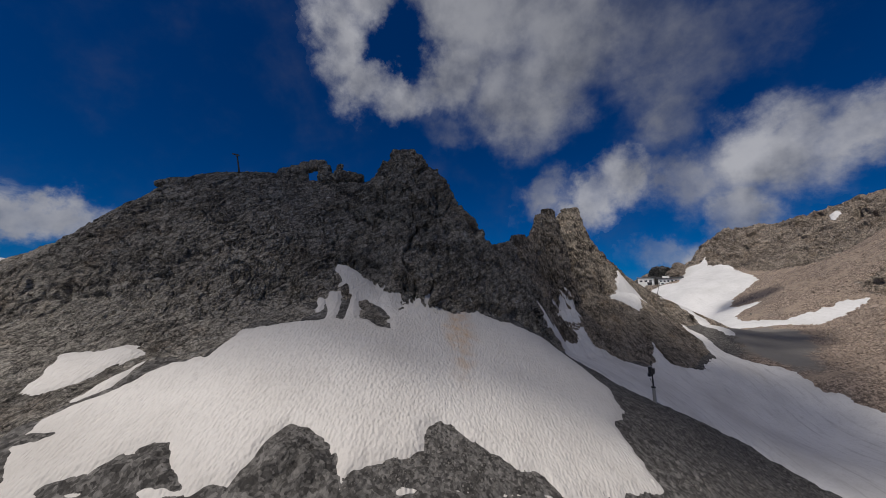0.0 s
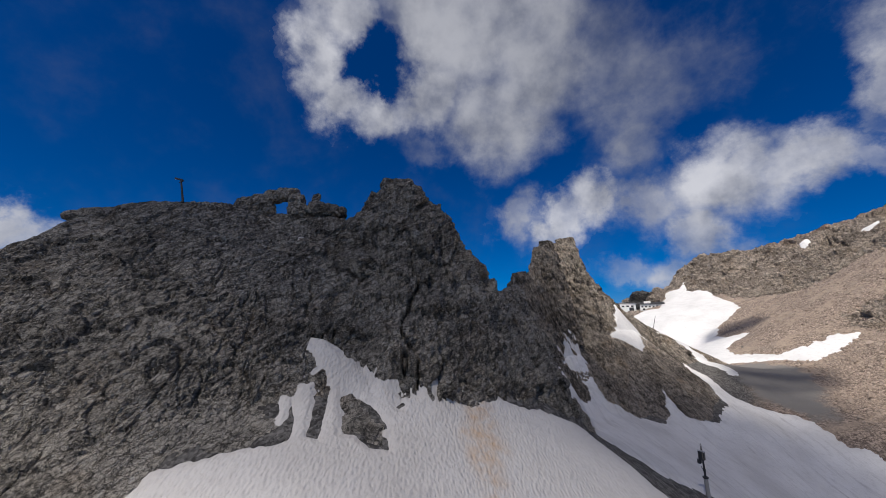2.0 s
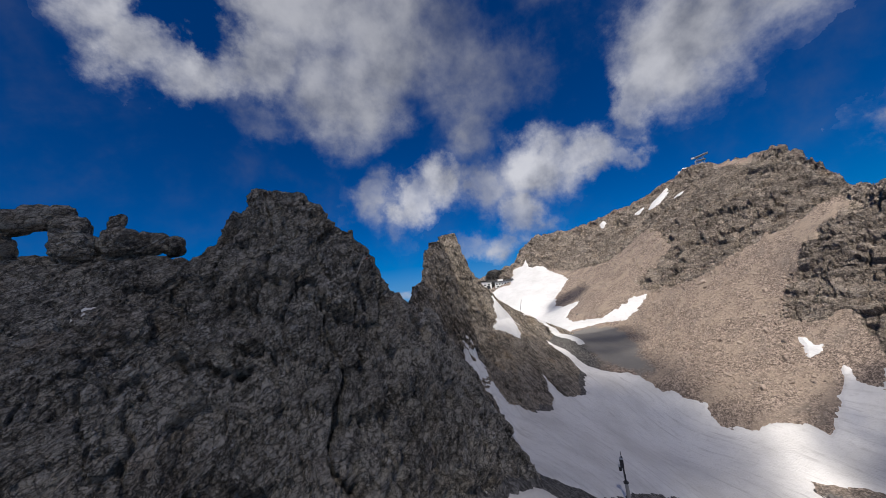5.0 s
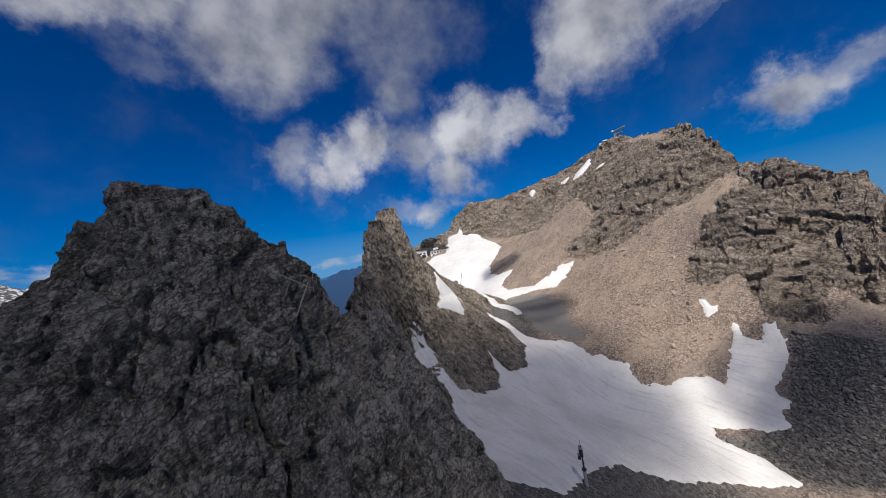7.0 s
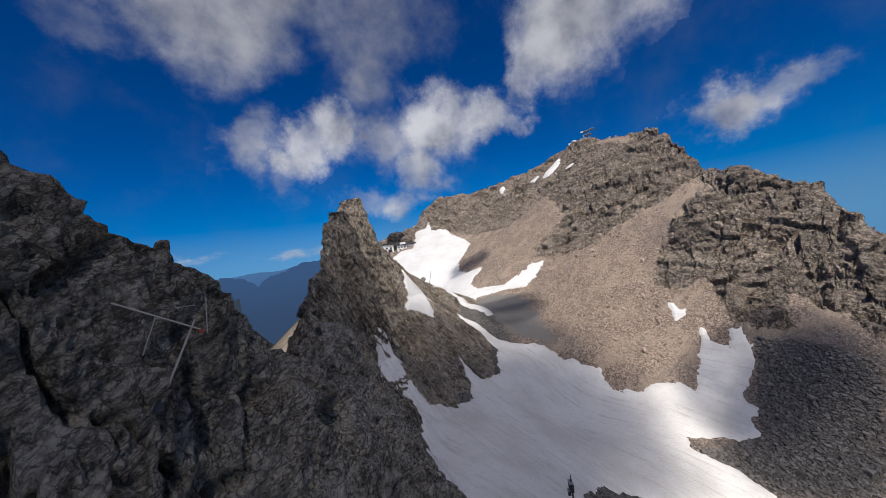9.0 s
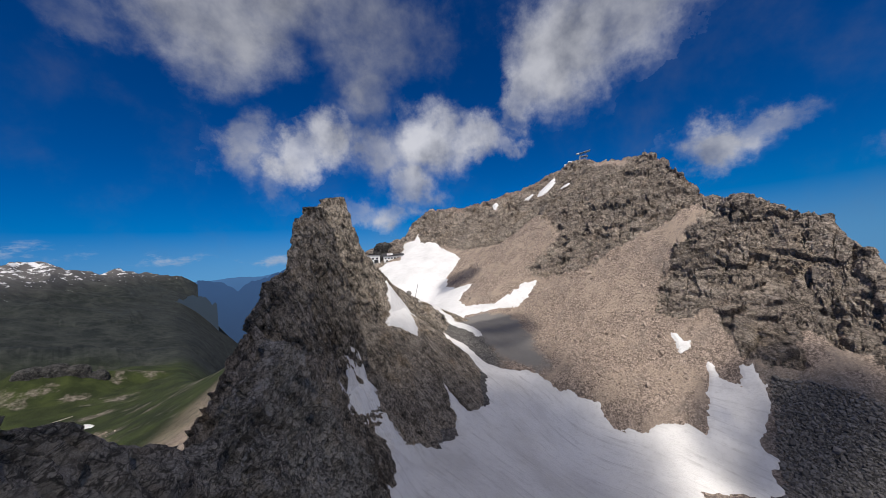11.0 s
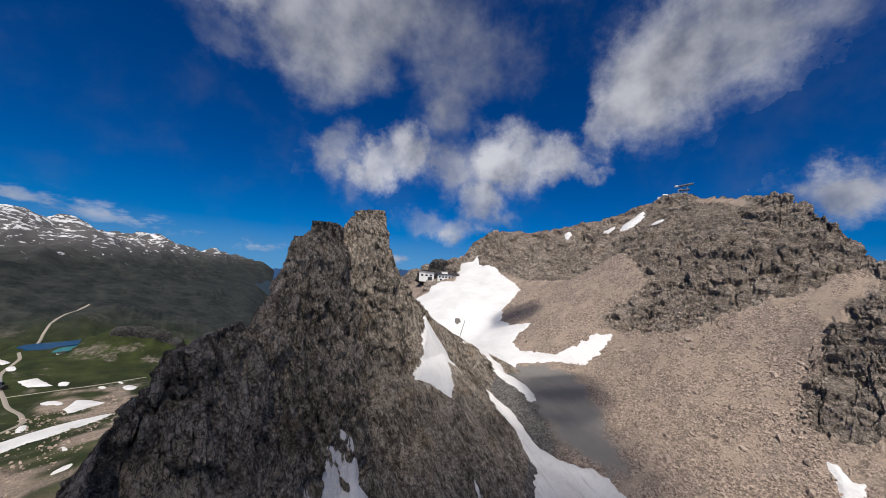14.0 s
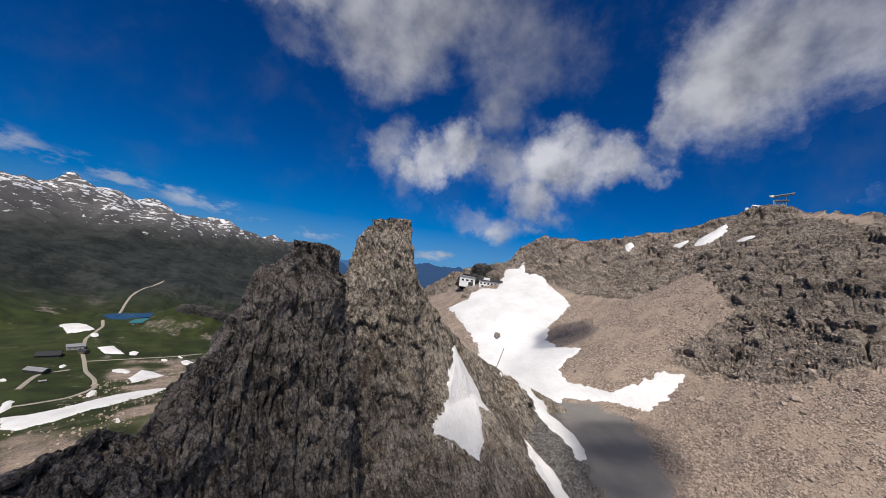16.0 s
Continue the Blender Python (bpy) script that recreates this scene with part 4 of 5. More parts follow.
meadow = (1.0 - 0.9 * rubble) * smooth01(Y - 0.9 * np.maximum(X, 0.0) + 60 * fbm(P / 120.0, 3, 0.5, 111), 430.0, 620.0)
for water in (LAKE, POND):
    wet = inside(X, Y, water)
    moved[:, 2] = np.where(wet > -14.0, np.where(wet > 0, -123.0, -117.0), moved[:, 2])

moved_z = moved[:, 2].reshape(shape)
rows, cols = shape
a = (np.arange(rows - 1)[:, None] * cols + np.arange(cols - 1)[None, :]).ravel()
quads = np.stack([a, a + 1, a + cols + 1, a + cols], 1)
qrock = [v[quads].mean(1) for v in (over_main, over_pin, np.maximum(over_top, cliff))]
owner = np.where(qrock[0] > 0, 1, 0)
owner = np.where(qrock[1] > 0, 2, owner)
owner = np.where((qrock[2] > 0) & (owner == 0), 3, owner)


def sheet(name, verts, faces, material, attributes=(), smooth=True):
    """One mesh object from arrays, with only the points that its faces use."""
    used, local = np.unique(faces, return_inverse=True)
    local = local.reshape(faces.shape)
    me = bpy.data.meshes.new(name)
    me.vertices.add(len(used))
    me.vertices.foreach_set("co", verts[used].astype(np.float32).ravel())
    n = faces.shape[1]
    me.loops.add(local.size)
    me.loops.foreach_set("vertex_index", local.astype(np.int32).ravel())
    me.polygons.add(len(local))
    me.polygons.foreach_set("loop_start", np.arange(0, local.size, n, dtype=np.int32))
    me.polygons.foreach_set("use_smooth", np.full(len(local), smooth, dtype=bool))
    me.update(calc_edges=True)
    for key, values in attributes:
        at = me.attributes.new(key, "FLOAT", "POINT")
        at.data.foreach_set("value", values[used].astype(np.float32))
    me.materials.append(material)
    return new(name, me)


def fine_crag(quad_rows, times):
    """The rock again on a finer net: its points, each with its own crags, and its faces."""
    qi, qj = quad_rows % cols, quad_rows // cols
    wide = (cols - 1) * times + 1
    corner = ((qj * times)[:, None, None] + np.arange(times)[None, :, None]) * wide + (qi * times)[:, None, None] + np.arange(times)[None, None, :]
    corner = corner.reshape(-1)
    faces = np.stack([corner, corner + 1, corner + wide + 1, corner + wide], 1)
    ids, local = np.unique(faces, return_inverse=True)
    fi, fj = ids % wide, ids // wide
    ci, cj = np.minimum(fi // times, cols - 2), np.minimum(fj // times, rows - 2)
    u, v = (fi - ci * times) / times, (fj - cj * times) / times
    a = cj * cols + ci

    def spread(values):
        w = (u, v) if values.ndim == 1 else (u[:, None], v[:, None])
        low = values[a] * (1 - w[0]) + values[a + 1] * w[0]
        return low * (1 - w[1]) + (values[a + cols] * (1 - w[0]) + values[a + cols + 1] * w[0]) * w[1]

    pts, nrm = spread(P), spread(normal)
    nrm /= np.linalg.norm(nrm, axis=1, keepdims=True)
    r, c = spread(rock), spread(calm)
    push = crag_push(pts, nrm[:, 2], spread(over_pin) > 0, spread(top_cliff) > -3, spread(away) < 210, spread(hole))
    pts = pts + nrm * (push * r * (1.0 - 0.92 * c))[:, None]
    pts[:, 2] -= 0.5 * c
    return pts, local.reshape(faces.shape)


# the scree runs on a little under the foot of the rock
owner_grid = owner.reshape(rows - 1, cols - 1)
under = np.zeros_like(owner_grid, dtype=bool)
for sx, sy in ((1, 0), (-1, 0), (0, 1), (0, -1), (2, 0), (-2, 0), (0, 2), (0, -2)):
    under |= (np.roll(owner_grid, (sy, sx), (0, 1)) == 0) & (owner_grid > 0)
sunk = moved.copy()
bare = np.ones(len(moved), dtype=bool)
bare[quads[owner == 0]] = False
sunk[bare, 2] -= 1.2
kinds = (("mud", mud), ("grey", grey), ("meadow", meadow), ("far", distant))
tagged(sheet("ground", sunk, quads[(owner == 0) | under.ravel()], ground_mat, kinds), "grey-brown scree, moraine and green valley floor", "ground", kind="structure")
for i, name, mat, times, label, category in (
    (1, "rock_ridge", ridge_rock, 2, "dark grey craggy limestone ridge above a snowfield", "ridge"),
    (2, "rock_pinnacle", pinnacle_rock, 3, "steep grey limestone pinnacle with sunlit brown flank", "pinnacle"),
    (3, "summit_massif", summit_rock, 2, "grey-brown rocky mountain summit above scree", "mountain"),
):
    net, faces = fine_crag(a[owner == i], times)
    tagged(sheet(name, net, faces, mat, (), False), label, category, kind="structure")


# ---- snow, each patch a thing of its own lying on the land ----
def snow_thing(name, mat, outlines, holes, step, thick, fray, label):
    pts = np.concatenate([np.array(o, dtype=float) for o in outlines])
    (x0, y0), (x1, y1) = pts.min(0) - 3 * step, pts.max(0) + 3 * step
    ax, ay = np.arange(x0, x1, step), np.arange(y0, y1, step)
    mx, my = np.meshgrid(ax, ay)
    x, y = mx.ravel(), my.ravel()
    d = ragged(x, y, outlines, holes, fray)
    z = land(x, y)[0]
    q = np.stack([x, y, z], 1)
    r, c = mx.shape
    sy, sx = np.gradient(z.reshape(r, c), step)
    steep = np.minimum(4.0, np.sqrt(1.0 + sx * sx + sy * sy)).ravel()
    z = z + (np.clip(0.4 * d, -1.2, thick) - 0.1) * steep + 0.12 * fbm(q / 5.0, 3, 0.5, 101)
    a = (np.arange(r - 1)[:, None] * c + np.arange(c - 1)[None, :]).ravel()
    f = np.stack([a, a + 1, a + c + 1, a + c], 1)
    on = (d > -3.0).reshape(r, c)
    if len(outlines) == 1:
        # one patch is one piece: crumbs at its edge melt away
        whole = np.zeros_like(on)
        whole.ravel()[np.argmax(d)] = True
        grown = 0
        while whole.sum() > grown:
            grown = whole.sum()
            for _ in range(8):
                whole[1:] |= whole[:-1]
                whole[:-1] |= whole[1:]
                whole[:, 1:] |= whole[:, :-1]
                whole[:, :-1] |= whole[:, 1:]
                whole &= on
        on = whole
    f = f[on.ravel()[f].all(1)]
    ob = sheet(name, np.stack([x, y, z], 1), f, mat)
    return tagged(ob, label, "snow")


for entry in SNOW:
    snow_thing(*entry)


# ---- the range across the valley ----
def far_range():
    ax, ay = np.arange(-2000.0, 900.0, 13.0), np.arange(1780.0, 4640.0, 15.0)
    mx, my = np.meshgrid(ax, ay)
    x, y = mx.ravel(), my.ravel()
    z = land(x, y)[0]
    q = np.stack([x, y, z], 1)
    up = smooth01(z, -120.0, 250.0)
    z = z + (90.0 * fbm(q / 330.0, 5, 0.52, 161, True) - 22.0) * up + 8.0 * fbm(q / 90.0, 2, 0.5, 171, True) * (0.3 + up)
    z -= 60.0 * (1.0 - smooth01(y, 1790.0, 1960.0)) + valley_drop(x, y)
    r, c = mx.shape
    a = (np.arange(r - 1)[:, None] * c + np.arange(c - 1)[None, :]).ravel()
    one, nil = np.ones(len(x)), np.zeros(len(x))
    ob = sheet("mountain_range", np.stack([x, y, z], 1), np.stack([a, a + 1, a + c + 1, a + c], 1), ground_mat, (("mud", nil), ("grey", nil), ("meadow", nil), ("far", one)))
    tagged(ob, "dark green and grey mountain range streaked with snow", "mountain range", kind="structure")


far_range()


# ---- helpers for things ----
def ground_z(x, y):
    """Height of the finished sheet at a place."""
    i = int(np.clip(np.searchsorted(gx, x) - 1, 0, len(gx) - 2))
    j = int(np.clip(np.searchsorted(gy, y) - 1, 0, len(gy) - 2))
    u, v = (x - gx[i]) / (gx[i + 1] - gx[i]), (y - gy[j]) / (gy[j + 1] - gy[j])
    z = moved_z
    return float((z[j, i] * (1 - u) + z[j, i + 1] * u) * (1 - v) + (z[j + 1, i] * (1 - u) + z[j + 1, i + 1] * u) * v)


def part(name, bm, mat, parent=None, label="", smooth=False):
    me = bpy.data.meshes.new(name)
    bmesh.ops.recalc_face_normals(bm, faces=bm.faces)
    bm.to_mesh(me)
    bm.free()
    if smooth:
        me.polygons.foreach_set("use_smooth", np.ones(len(me.polygons), dtype=bool))
    me.materials.append(mat)
    ob = new(name, me)
    if parent is not None:
        ob.parent = parent
    if label:
        ob["label"] = label
    return ob


def base(name, m, label, category, group=""):
    e = new(name)
    e.matrix_world = m
    return tagged(e, label, category, group)


def box_into(bm, size, at=(0, 0, 0), turn=(0, 0, 0), bevel=0.0):
    made = bmesh.ops.create_cube(bm, size=1.0, matrix=pose(*at, *turn) @ Matrix.Diagonal((*size, 1)))
    if bevel:
        edges = list({e for v in made["verts"] for e in v.link_edges})
        bmesh.ops.bevel(bm, geom=edges, offset=bevel, segments=1, affect="EDGES")
    return bm


def box(size, at=(0, 0, 0), turn=(0, 0, 0), bevel=0.0):
    return box_into(bmesh.new(), size, at, turn, bevel)


def rod_into(bm, a, b, r0, r1=None, sides=10):
    a, b = Vector(a), Vector(b)
    d = b - a
    m = Matrix.Translation((a + b) / 2) @ d.to_track_quat("Z", "Y").to_matrix().to_4x4()
    bmesh.ops.create_cone(bm, cap_ends=True, segments=sides, radius1=r0, radius2=r0 if r1 is None else r1, depth=d.length, matrix=m)
    return bm


def rod(a, b, r0, r1=None, sides=10):
    return rod_into(bmesh.new(), a, b, r0, r1, sides)


steel = plain("weathered_steel", (0.075, 0.075, 0.08), 0.55, 0.6)
galvanised = plain("galvanised_steel", (0.42, 0.43, 0.44), 0.45, 0.7)
concrete = plain("concrete", (0.36, 0.35, 0.34), 0.9)
white_paint = plain("white_render", (0.78, 0.77, 0.75), 0.7, 0.0, 0.12, 0.4)
dark_roof = plain("dark_sheet_roof", (0.05, 0.05, 0.055), 0.5, 0.3)
grey_roof = plain("grey_sheet_roof", (0.3, 0.3, 0.31), 0.45, 0.3)
rusty_steel = plain("rusty_steel", (0.40, 0.37, 0.34), 0.65, 0.2)
red_paint = plain("faded_red_paint", (0.3, 0.06, 0.04), 0.6)
wood = plain("grey_timber", (0.16, 0.12, 0.09), 0.85)
window_glass = plain("dark_window_glass", (0.02, 0.025, 0.03), 0.12, 0.0, 0.05)


# ---- rock arch and teeth on the crest ----
def crag_bmesh(lumps, seed, sub=4):
    """Broken rock from overlapping lumps: centre, radii; every lump is fractured into facets."""
    bm = bmesh.new()
    for k, (c, r) in enumerate(lumps):
        made = bmesh.ops.create_icosphere(bm, subdivisions=sub, radius=1.0)
        vs = made["verts"]
        u = np.array([v.co[:] for v in vs])
        # squarer than a ball
        u = np.sign(u) * np.abs(u) ** 0.72
        p = u * np.array(r) + np.array(c)
        d = 0.38 * blocks(p / (1.9, 1.9, 1.3), seed + 7 * k) + 0.20 * blocks(p / 0.7, seed + 50 + k) + 0.22 * fbm(p / 0.9, 3, 0.5, seed + 90, True)
        nrm = u / np.linalg.norm(u, axis=1, keepdims=True)
        p = p + nrm * (d * min(1.6, 0.45 * min(r) + 0.4))[:, None]
        for v, co in zip(vs, p):
            v.co = co
    return bm


def fused(ob, voxel):
    """Grows overlapping lumps into one rock."""
    r = ob.modifiers.new("fuse", "REMESH")
    r.mode, r.voxel_size, r.use_smooth_shade = "VOXEL", voxel, False
    return ob


arch = [((-62.0, 127.0, 151.5), (3.6, 3.0, 3.2)), ((-58.0, 127.3, 153.6), (3.3, 2.6, 2.5)), ((-54.6, 127.3, 155.6), (2.7, 2.2, 1.9)),
        ((-51.2, 127.2, 156.3), (2.6, 2.0, 1.9)), ((-48.2, 127.0, 156.6), (1.5, 1.7, 1.7)), ((-47.0, 127.0, 153.8), (2.4, 2.2, 2.6)),
        ((-46.4, 127.0, 151.0), (3.2, 2.6, 2.3)), ((-55.8, 127.2, 151.2), (2.1, 2.4, 2.0))]
tagged(fused(part("rock_arch", crag_bmesh(arch, 5), ridge_rock), 0.2), "natural dark limestone arch with a window of sky on a crest", "rock arch")
tooth = [((-40.8, 127.0, 151.6), (2.6, 2.4, 2.5)), ((-41.3, 127.0, 154.6), (1.0, 1.0, 1.9)), ((-40.6, 127.0, 156.0), (0.75, 0.8, 0.9))]
tagged(fused(part("rock_tooth", crag_bmesh(tooth, 15), ridge_rock), 0.15), "pointed dark rock tooth standing on a ridge crest", "rock")
tagged(fused(part("rock_tooth", crag_bmesh([((-36.6, 127.0, 151.2), (2.8, 2.3, 2.0)), ((-38.2, 127.0, 150.6), (1.8, 2.0, 1.6))], 25), ridge_rock), 0.15), "rounded dark boulder wedged on a ridge crest", "rock")
tagged(part("rock_tooth", crag_bmesh([((-33.2, 127.0, 150.6), (1.7, 1.8, 1.6))], 35), ridge_rock, None, "", True), "small brown rock block at the end of a crest", "rock")
tagged(fused(part("rock_tooth", crag_bmesh([((-2.4, 117.2, 149.6), (0.55, 0.6, 0.9)), ((-2.6, 117.3, 148.6), (0.9, 0.9, 0.9))], 55, 3), ridge_rock), 0.15), "square dark rock peg on a falling crest", "rock")
tagged(fused(part("rock_slab", crag_bmesh([((-103.0, 119.6, 145.6), (4.0, 2.6, 1.5)), ((-99.5, 120.5, 146.2), (4.0, 3.0, 2.2))], 65, 3), ridge_rock), 0.2), "flat dark rock slab jutting from a ridge crest", "rock")


# ---- masts ----
def ridge_mast():
    z = ground_z(-77.2, 121.0) - 0.8
    e = base("antenna_mast", pose(-77.2, 121.0, z, 0, -13, 0), "dark steel mast with a tilted head on a rock crest", "mast")
    part("pole", rod((0, 0, 0), (0, 0, 8.4), 0.32, 0.22), steel, e)
    head = part("head", box((1.9, 0.5, 0.45), (-0.75, 0, 8.55), (0, 28, 0), 0.05), steel, e)
    part("lamp", box((0.5, 0.42, 0.22), (-1.45, 0, 8.75), (0, 28, 0), 0.04), galvanised, head)
    part("crossbar", box((1.5, 0.2, 0.2), (0.15, 0, 7.55), (0, -10, 0), 0.02), steel, e)
    part("bracket", box((0.45, 0.45, 0.8), (0.28, 0, 7.9), (0, 0, 0), 0.03), steel, e)
    part("foot_plate", box((0.9, 0.9, 0.15), (0, 0, 0.75), (0, 0, 0), 0.03), steel, e)


def avalanche_tower():
    x, y = 73.5, 124.2
    z = ground_z(x, y) - 0.6
    e = base("avalanche_tower", pose(x, y, z, 0, 0, 35), "avalanche control tower with equipment boxes on a pale pillar", "tower")
    part("pillar", rod((0, 0, 0), (0, 0, 5.6), 0.55, 0.5, 14), concrete, e, "pale grey concrete pillar")
    part("collar", rod((0, 0, 5.5), (0, 0, 5.9), 0.72, 0.72, 14), steel, e)
    part("pole", rod((0, 0, 5.8), (0, 0, 13.0), 0.27, 0.2, 12), steel, e)
    part("clamp", box((0.8, 0.6, 0.5), (0, 0, 7.6), (0, 0, 0), 0.05), steel, e)
    for at, size in (((1.0, 0.2, 10.9), (1.2, 1.0, 2.0)), ((-0.95, 0.1, 11.5), (0.9, 1.0, 2.3)), ((-0.2, 0.8, 9.7), (1.3, 0.8, 1.1))):
        crate = part("equipment_box", box(size, at, (0, 0, 0), 0.06), steel, e)
        part("lid", box((size[0] + 0.1, size[1] + 0.1, 0.12), (at[0], at[1], at[2] + size[2] / 2 + 0.06), (0, 0, 0), 0.02), galvanised, crate)
    frame_bm = bmesh.new()
    for a, b in (((-0.4, 0, 12.6), (-0.4, 0, 14.3)), ((0.4, 0, 12.6), (0.4, 0, 14.3)), ((-0.4, 0, 14.3), (0.4, 0, 14.3)), ((-0.4, 0, 13.4), (0.4, 0, 13.4))):
        rod_into(frame_bm, a, b, 0.07, None, 6)
    part("top_frame", frame_bm, steel, e)
    hook = rod((0, 0, 8.3), (-1.6, 0, 8.2), 0.08, None, 6)
    rod_into(hook, (-1.6, 0, 8.2), (-1.9, 0, 9.0), 0.08, None, 6)
    part("hook", hook, steel, e)


def leaning_pole():
    x, y = 187.7, 298.5
    z = ground_z(x, y) - 0.8
    e = base("lift_pole", Matrix.Translation((x, y, z)) @ Vector((2.2, -1.7, 10.6)).to_track_quat("Z", "Y").to_matrix().to_4x4(), "slim dark leaning pole with a short arm on a rock rib", "pole")
    part("pole", rod((0, 0, 0), (0, 0, 13.2), 0.22, 0.14), steel, e)
    part("arm", box((2.0, 0.18, 0.18), (0.7, 0, 13.1), (0, 0, 0), 0.03), steel, e)
    part("sheave", rod((1.5, -0.2, 12.8), (1.5, 0.2, 12.8), 0.3, 0.3, 12), galvanised, e)


def cable_bracket():
    """Old steel cable bracket bolted to the rock of the tower."""
    e = base("cable_bracket", pose(-3.2, 109.3, 140.0), "rusty steel cable bracket with struts bolted to dark rock", "bracket")
    part("beam", rod((-2.7, 0.0, 6.3), (1.6, 0.0, 3.4), 0.05, None, 8), rusty_steel, e)
    part("post", rod((-1.2, 0.8, -1.2), (1.3, 0.0, 4.2), 0.085, 0.06, 8), rusty_steel, e)
    part("strut", rod((-1.6, 1.4, 2.4), (-0.7, 0.0, 5.0), 0.04, None, 6), rusty_steel, e)
    part("stay", rod((2.0, 0.6, 3.0), (2.2, 0.4, 5.6), 0.035, None, 6), rusty_steel, e)
    part("tie", rod((0.4, 0.6, 5.2), (1.6, 1.4, 5.1), 0.03, None, 6), rusty_steel, e)
    part("joint", box((0.35, 0.18, 0.25), (1.6, 0.0, 3.3), (0, 30, 0), 0.05), red_paint, e, "faded red joint")
    plate = part("foot_plate", box((1.2, 0.25, 1.2), (-1.6, 0.8, -0.9), (-20, 0, 0), 0.04), steel, e)
    for bx in (-0.4, 0.4):
        for bz in (-0.4, 0.4):
            part("bolt", rod((-1.6 + bx, 0.55, -0.9 + bz), (-1.6 + bx, 0.75, -0.9 + bz), 0.09, None, 6), rusty_steel, plate)


ridge_mast()
avalanche_tower()
leaning_pole()
cable_bracket()


# ---- mountain station above the cirque ----
def window(parent, at, size, turn):
    """A pane in its frame, set into a wall."""
    f = part("window", box((size[0] + 0.3, 0.25, size[1] + 0.3), at, (0, 0, turn), 0.03), steel, parent)
    dx, dy = math.sin(radians(turn)) * 0.12, -math.cos(radians(turn)) * 0.12
    part("pane", box((size[0], 0.1, size[1]), (at[0] + dx, at[1] + dy, at[2]), (0, 0, turn)), window_glass, f)


def mountain_station():
    x, y = 372.0, 572.0
    z = ground_z(x, y) - 6.0
    e = base("mountain_station", pose(x, y, z, 0, 0, -36) @ Matrix.Scale(1.4, 4), "white cable car station with dark roofs beside a snowfield", "building")
    part("terrace", box((46, 16, 16), (6, -2, -5), (0, 0, 0), 0.3), concrete, e, "grey stone-faced terrace")
    wing = part("upper_hall", box((17, 13, 11), (-17, 3, 6.5), (0, 0, 0), 0.15), white_paint, e)
    part("upper_roof", box((19, 15, 1.0), (-17, 3, 12.3), (0, 4, 0), 0.15), grey_roof, e)
    for k in range(3):
        window(wing, (-22 + 5 * k, -3.55, 8.5), (2.4, 1.6), 0)
    part("gate", box((5, 0.3, 5), (-13, -3.6, 4.5), (0, 0, 0), 0.05), dark_roof, wing, "dark cabin gate")
    house = part("lodge", box((24, 11, 8.5), (8, 3, 6.5), (0, 0, 0), 0.15), white_paint, e)
    roof = bmesh.new()
    for lean, yy in ((16, -0.2), (-16, 6.4)):
        box_into(roof, (27, 7.4, 0.6), (8, yy, 11.6), (lean, 0, 0), 0.08)
    part("lodge_roof", roof, dark_roof, e, "dark overhanging pitched roof")
    part("gable", box((23.6, 5.0, 1.8), (8, 3.1, 11.0)), white_paint, e)
    part("dormer", box((7, 4, 2.6), (4, -0.5, 12.6), (0, 0, 0), 0.1), white_paint, e)
    for k in range(6):
        window(house, (-1.5 + 3.8 * k, -2.55, 7.6), (1.7, 1.5), 0)
    for k in range(4):
        window(house, (0 + 5.2 * k, -2.55, 4.6), (2.2, 1.4), 0)
    part("annex", box((12, 8, 4), (27, 2, 4.8), (0, 0, 0), 0.12), white_paint, e)
    rail = bmesh.new()
    for k in range(16):
        rod_into(rail, (-14 + 2.8 * k, -9.6, 3.0), (-14 + 2.8 * k, -9.6, 4.2), 0.06, None, 5)
    rod_into(rail, (-14, -9.6, 4.2), (28, -9.6, 4.2), 0.07, None, 5)
    part("railing", rail, steel, e)
    part("mast", rod((-2, 6, 10), (-2, 6, 19), 0.12, 0.08, 6), steel, e)


def summit_platform():
    x, y = 640.5, 318.5
    z = ground_z(x, y) - 2.0
    e = base("summit_platform", pose(x, y, z, 0, 0, -72), "viewing platform with a slanting roof panel on steel legs", "platform")
    for lx in (-5.5, 5.5):
        for ly in (-3.0, 3.0):
            part("leg", rod((lx, ly, 0), (lx * 0.8, ly, 14.2), 0.35, 0.28, 8), galvanised, e)
    for lx in (-1, 1):
        for ly in (-3.0, 3.0):
            part("brace", rod((5.3 * lx, ly, 1.0), (-4.4 * lx, ly, 13.8), 0.2, None, 6), galvanised, e)
    part("deck", box((15, 9, 0.6), (0, 0, 8.6), (0, 0, 0), 0.1), concrete, e)
    roof = part("roof_panel", box((19, 10, 0.8), (2.5, 0, 16.0), (0, -9, 0), 0.15), grey_roof, e, "pale slanting roof panel")
    part("rim", box((19.4, 0.4, 1.1), (2.5, -5.1, 16.0), (0, -9, 0), 0.08), galvanised, roof)
    drum = rod((-9.5, 0, 14.2), (-9.5, 0, 16.2), 2.6, 2.6, 20)
    part("drum", drum, white_paint, e, "white round drum")
    part("arm", box((8, 1.2, 0.6), (-5.5, 0, 14.8), (0, 0, 0), 0.08), galvanised, e)
    part("stairs", box((1.6, 1.6, 9.0), (-6.8, -3.8, 4.5), (0, 0, 0), 0.1), galvanised, e)


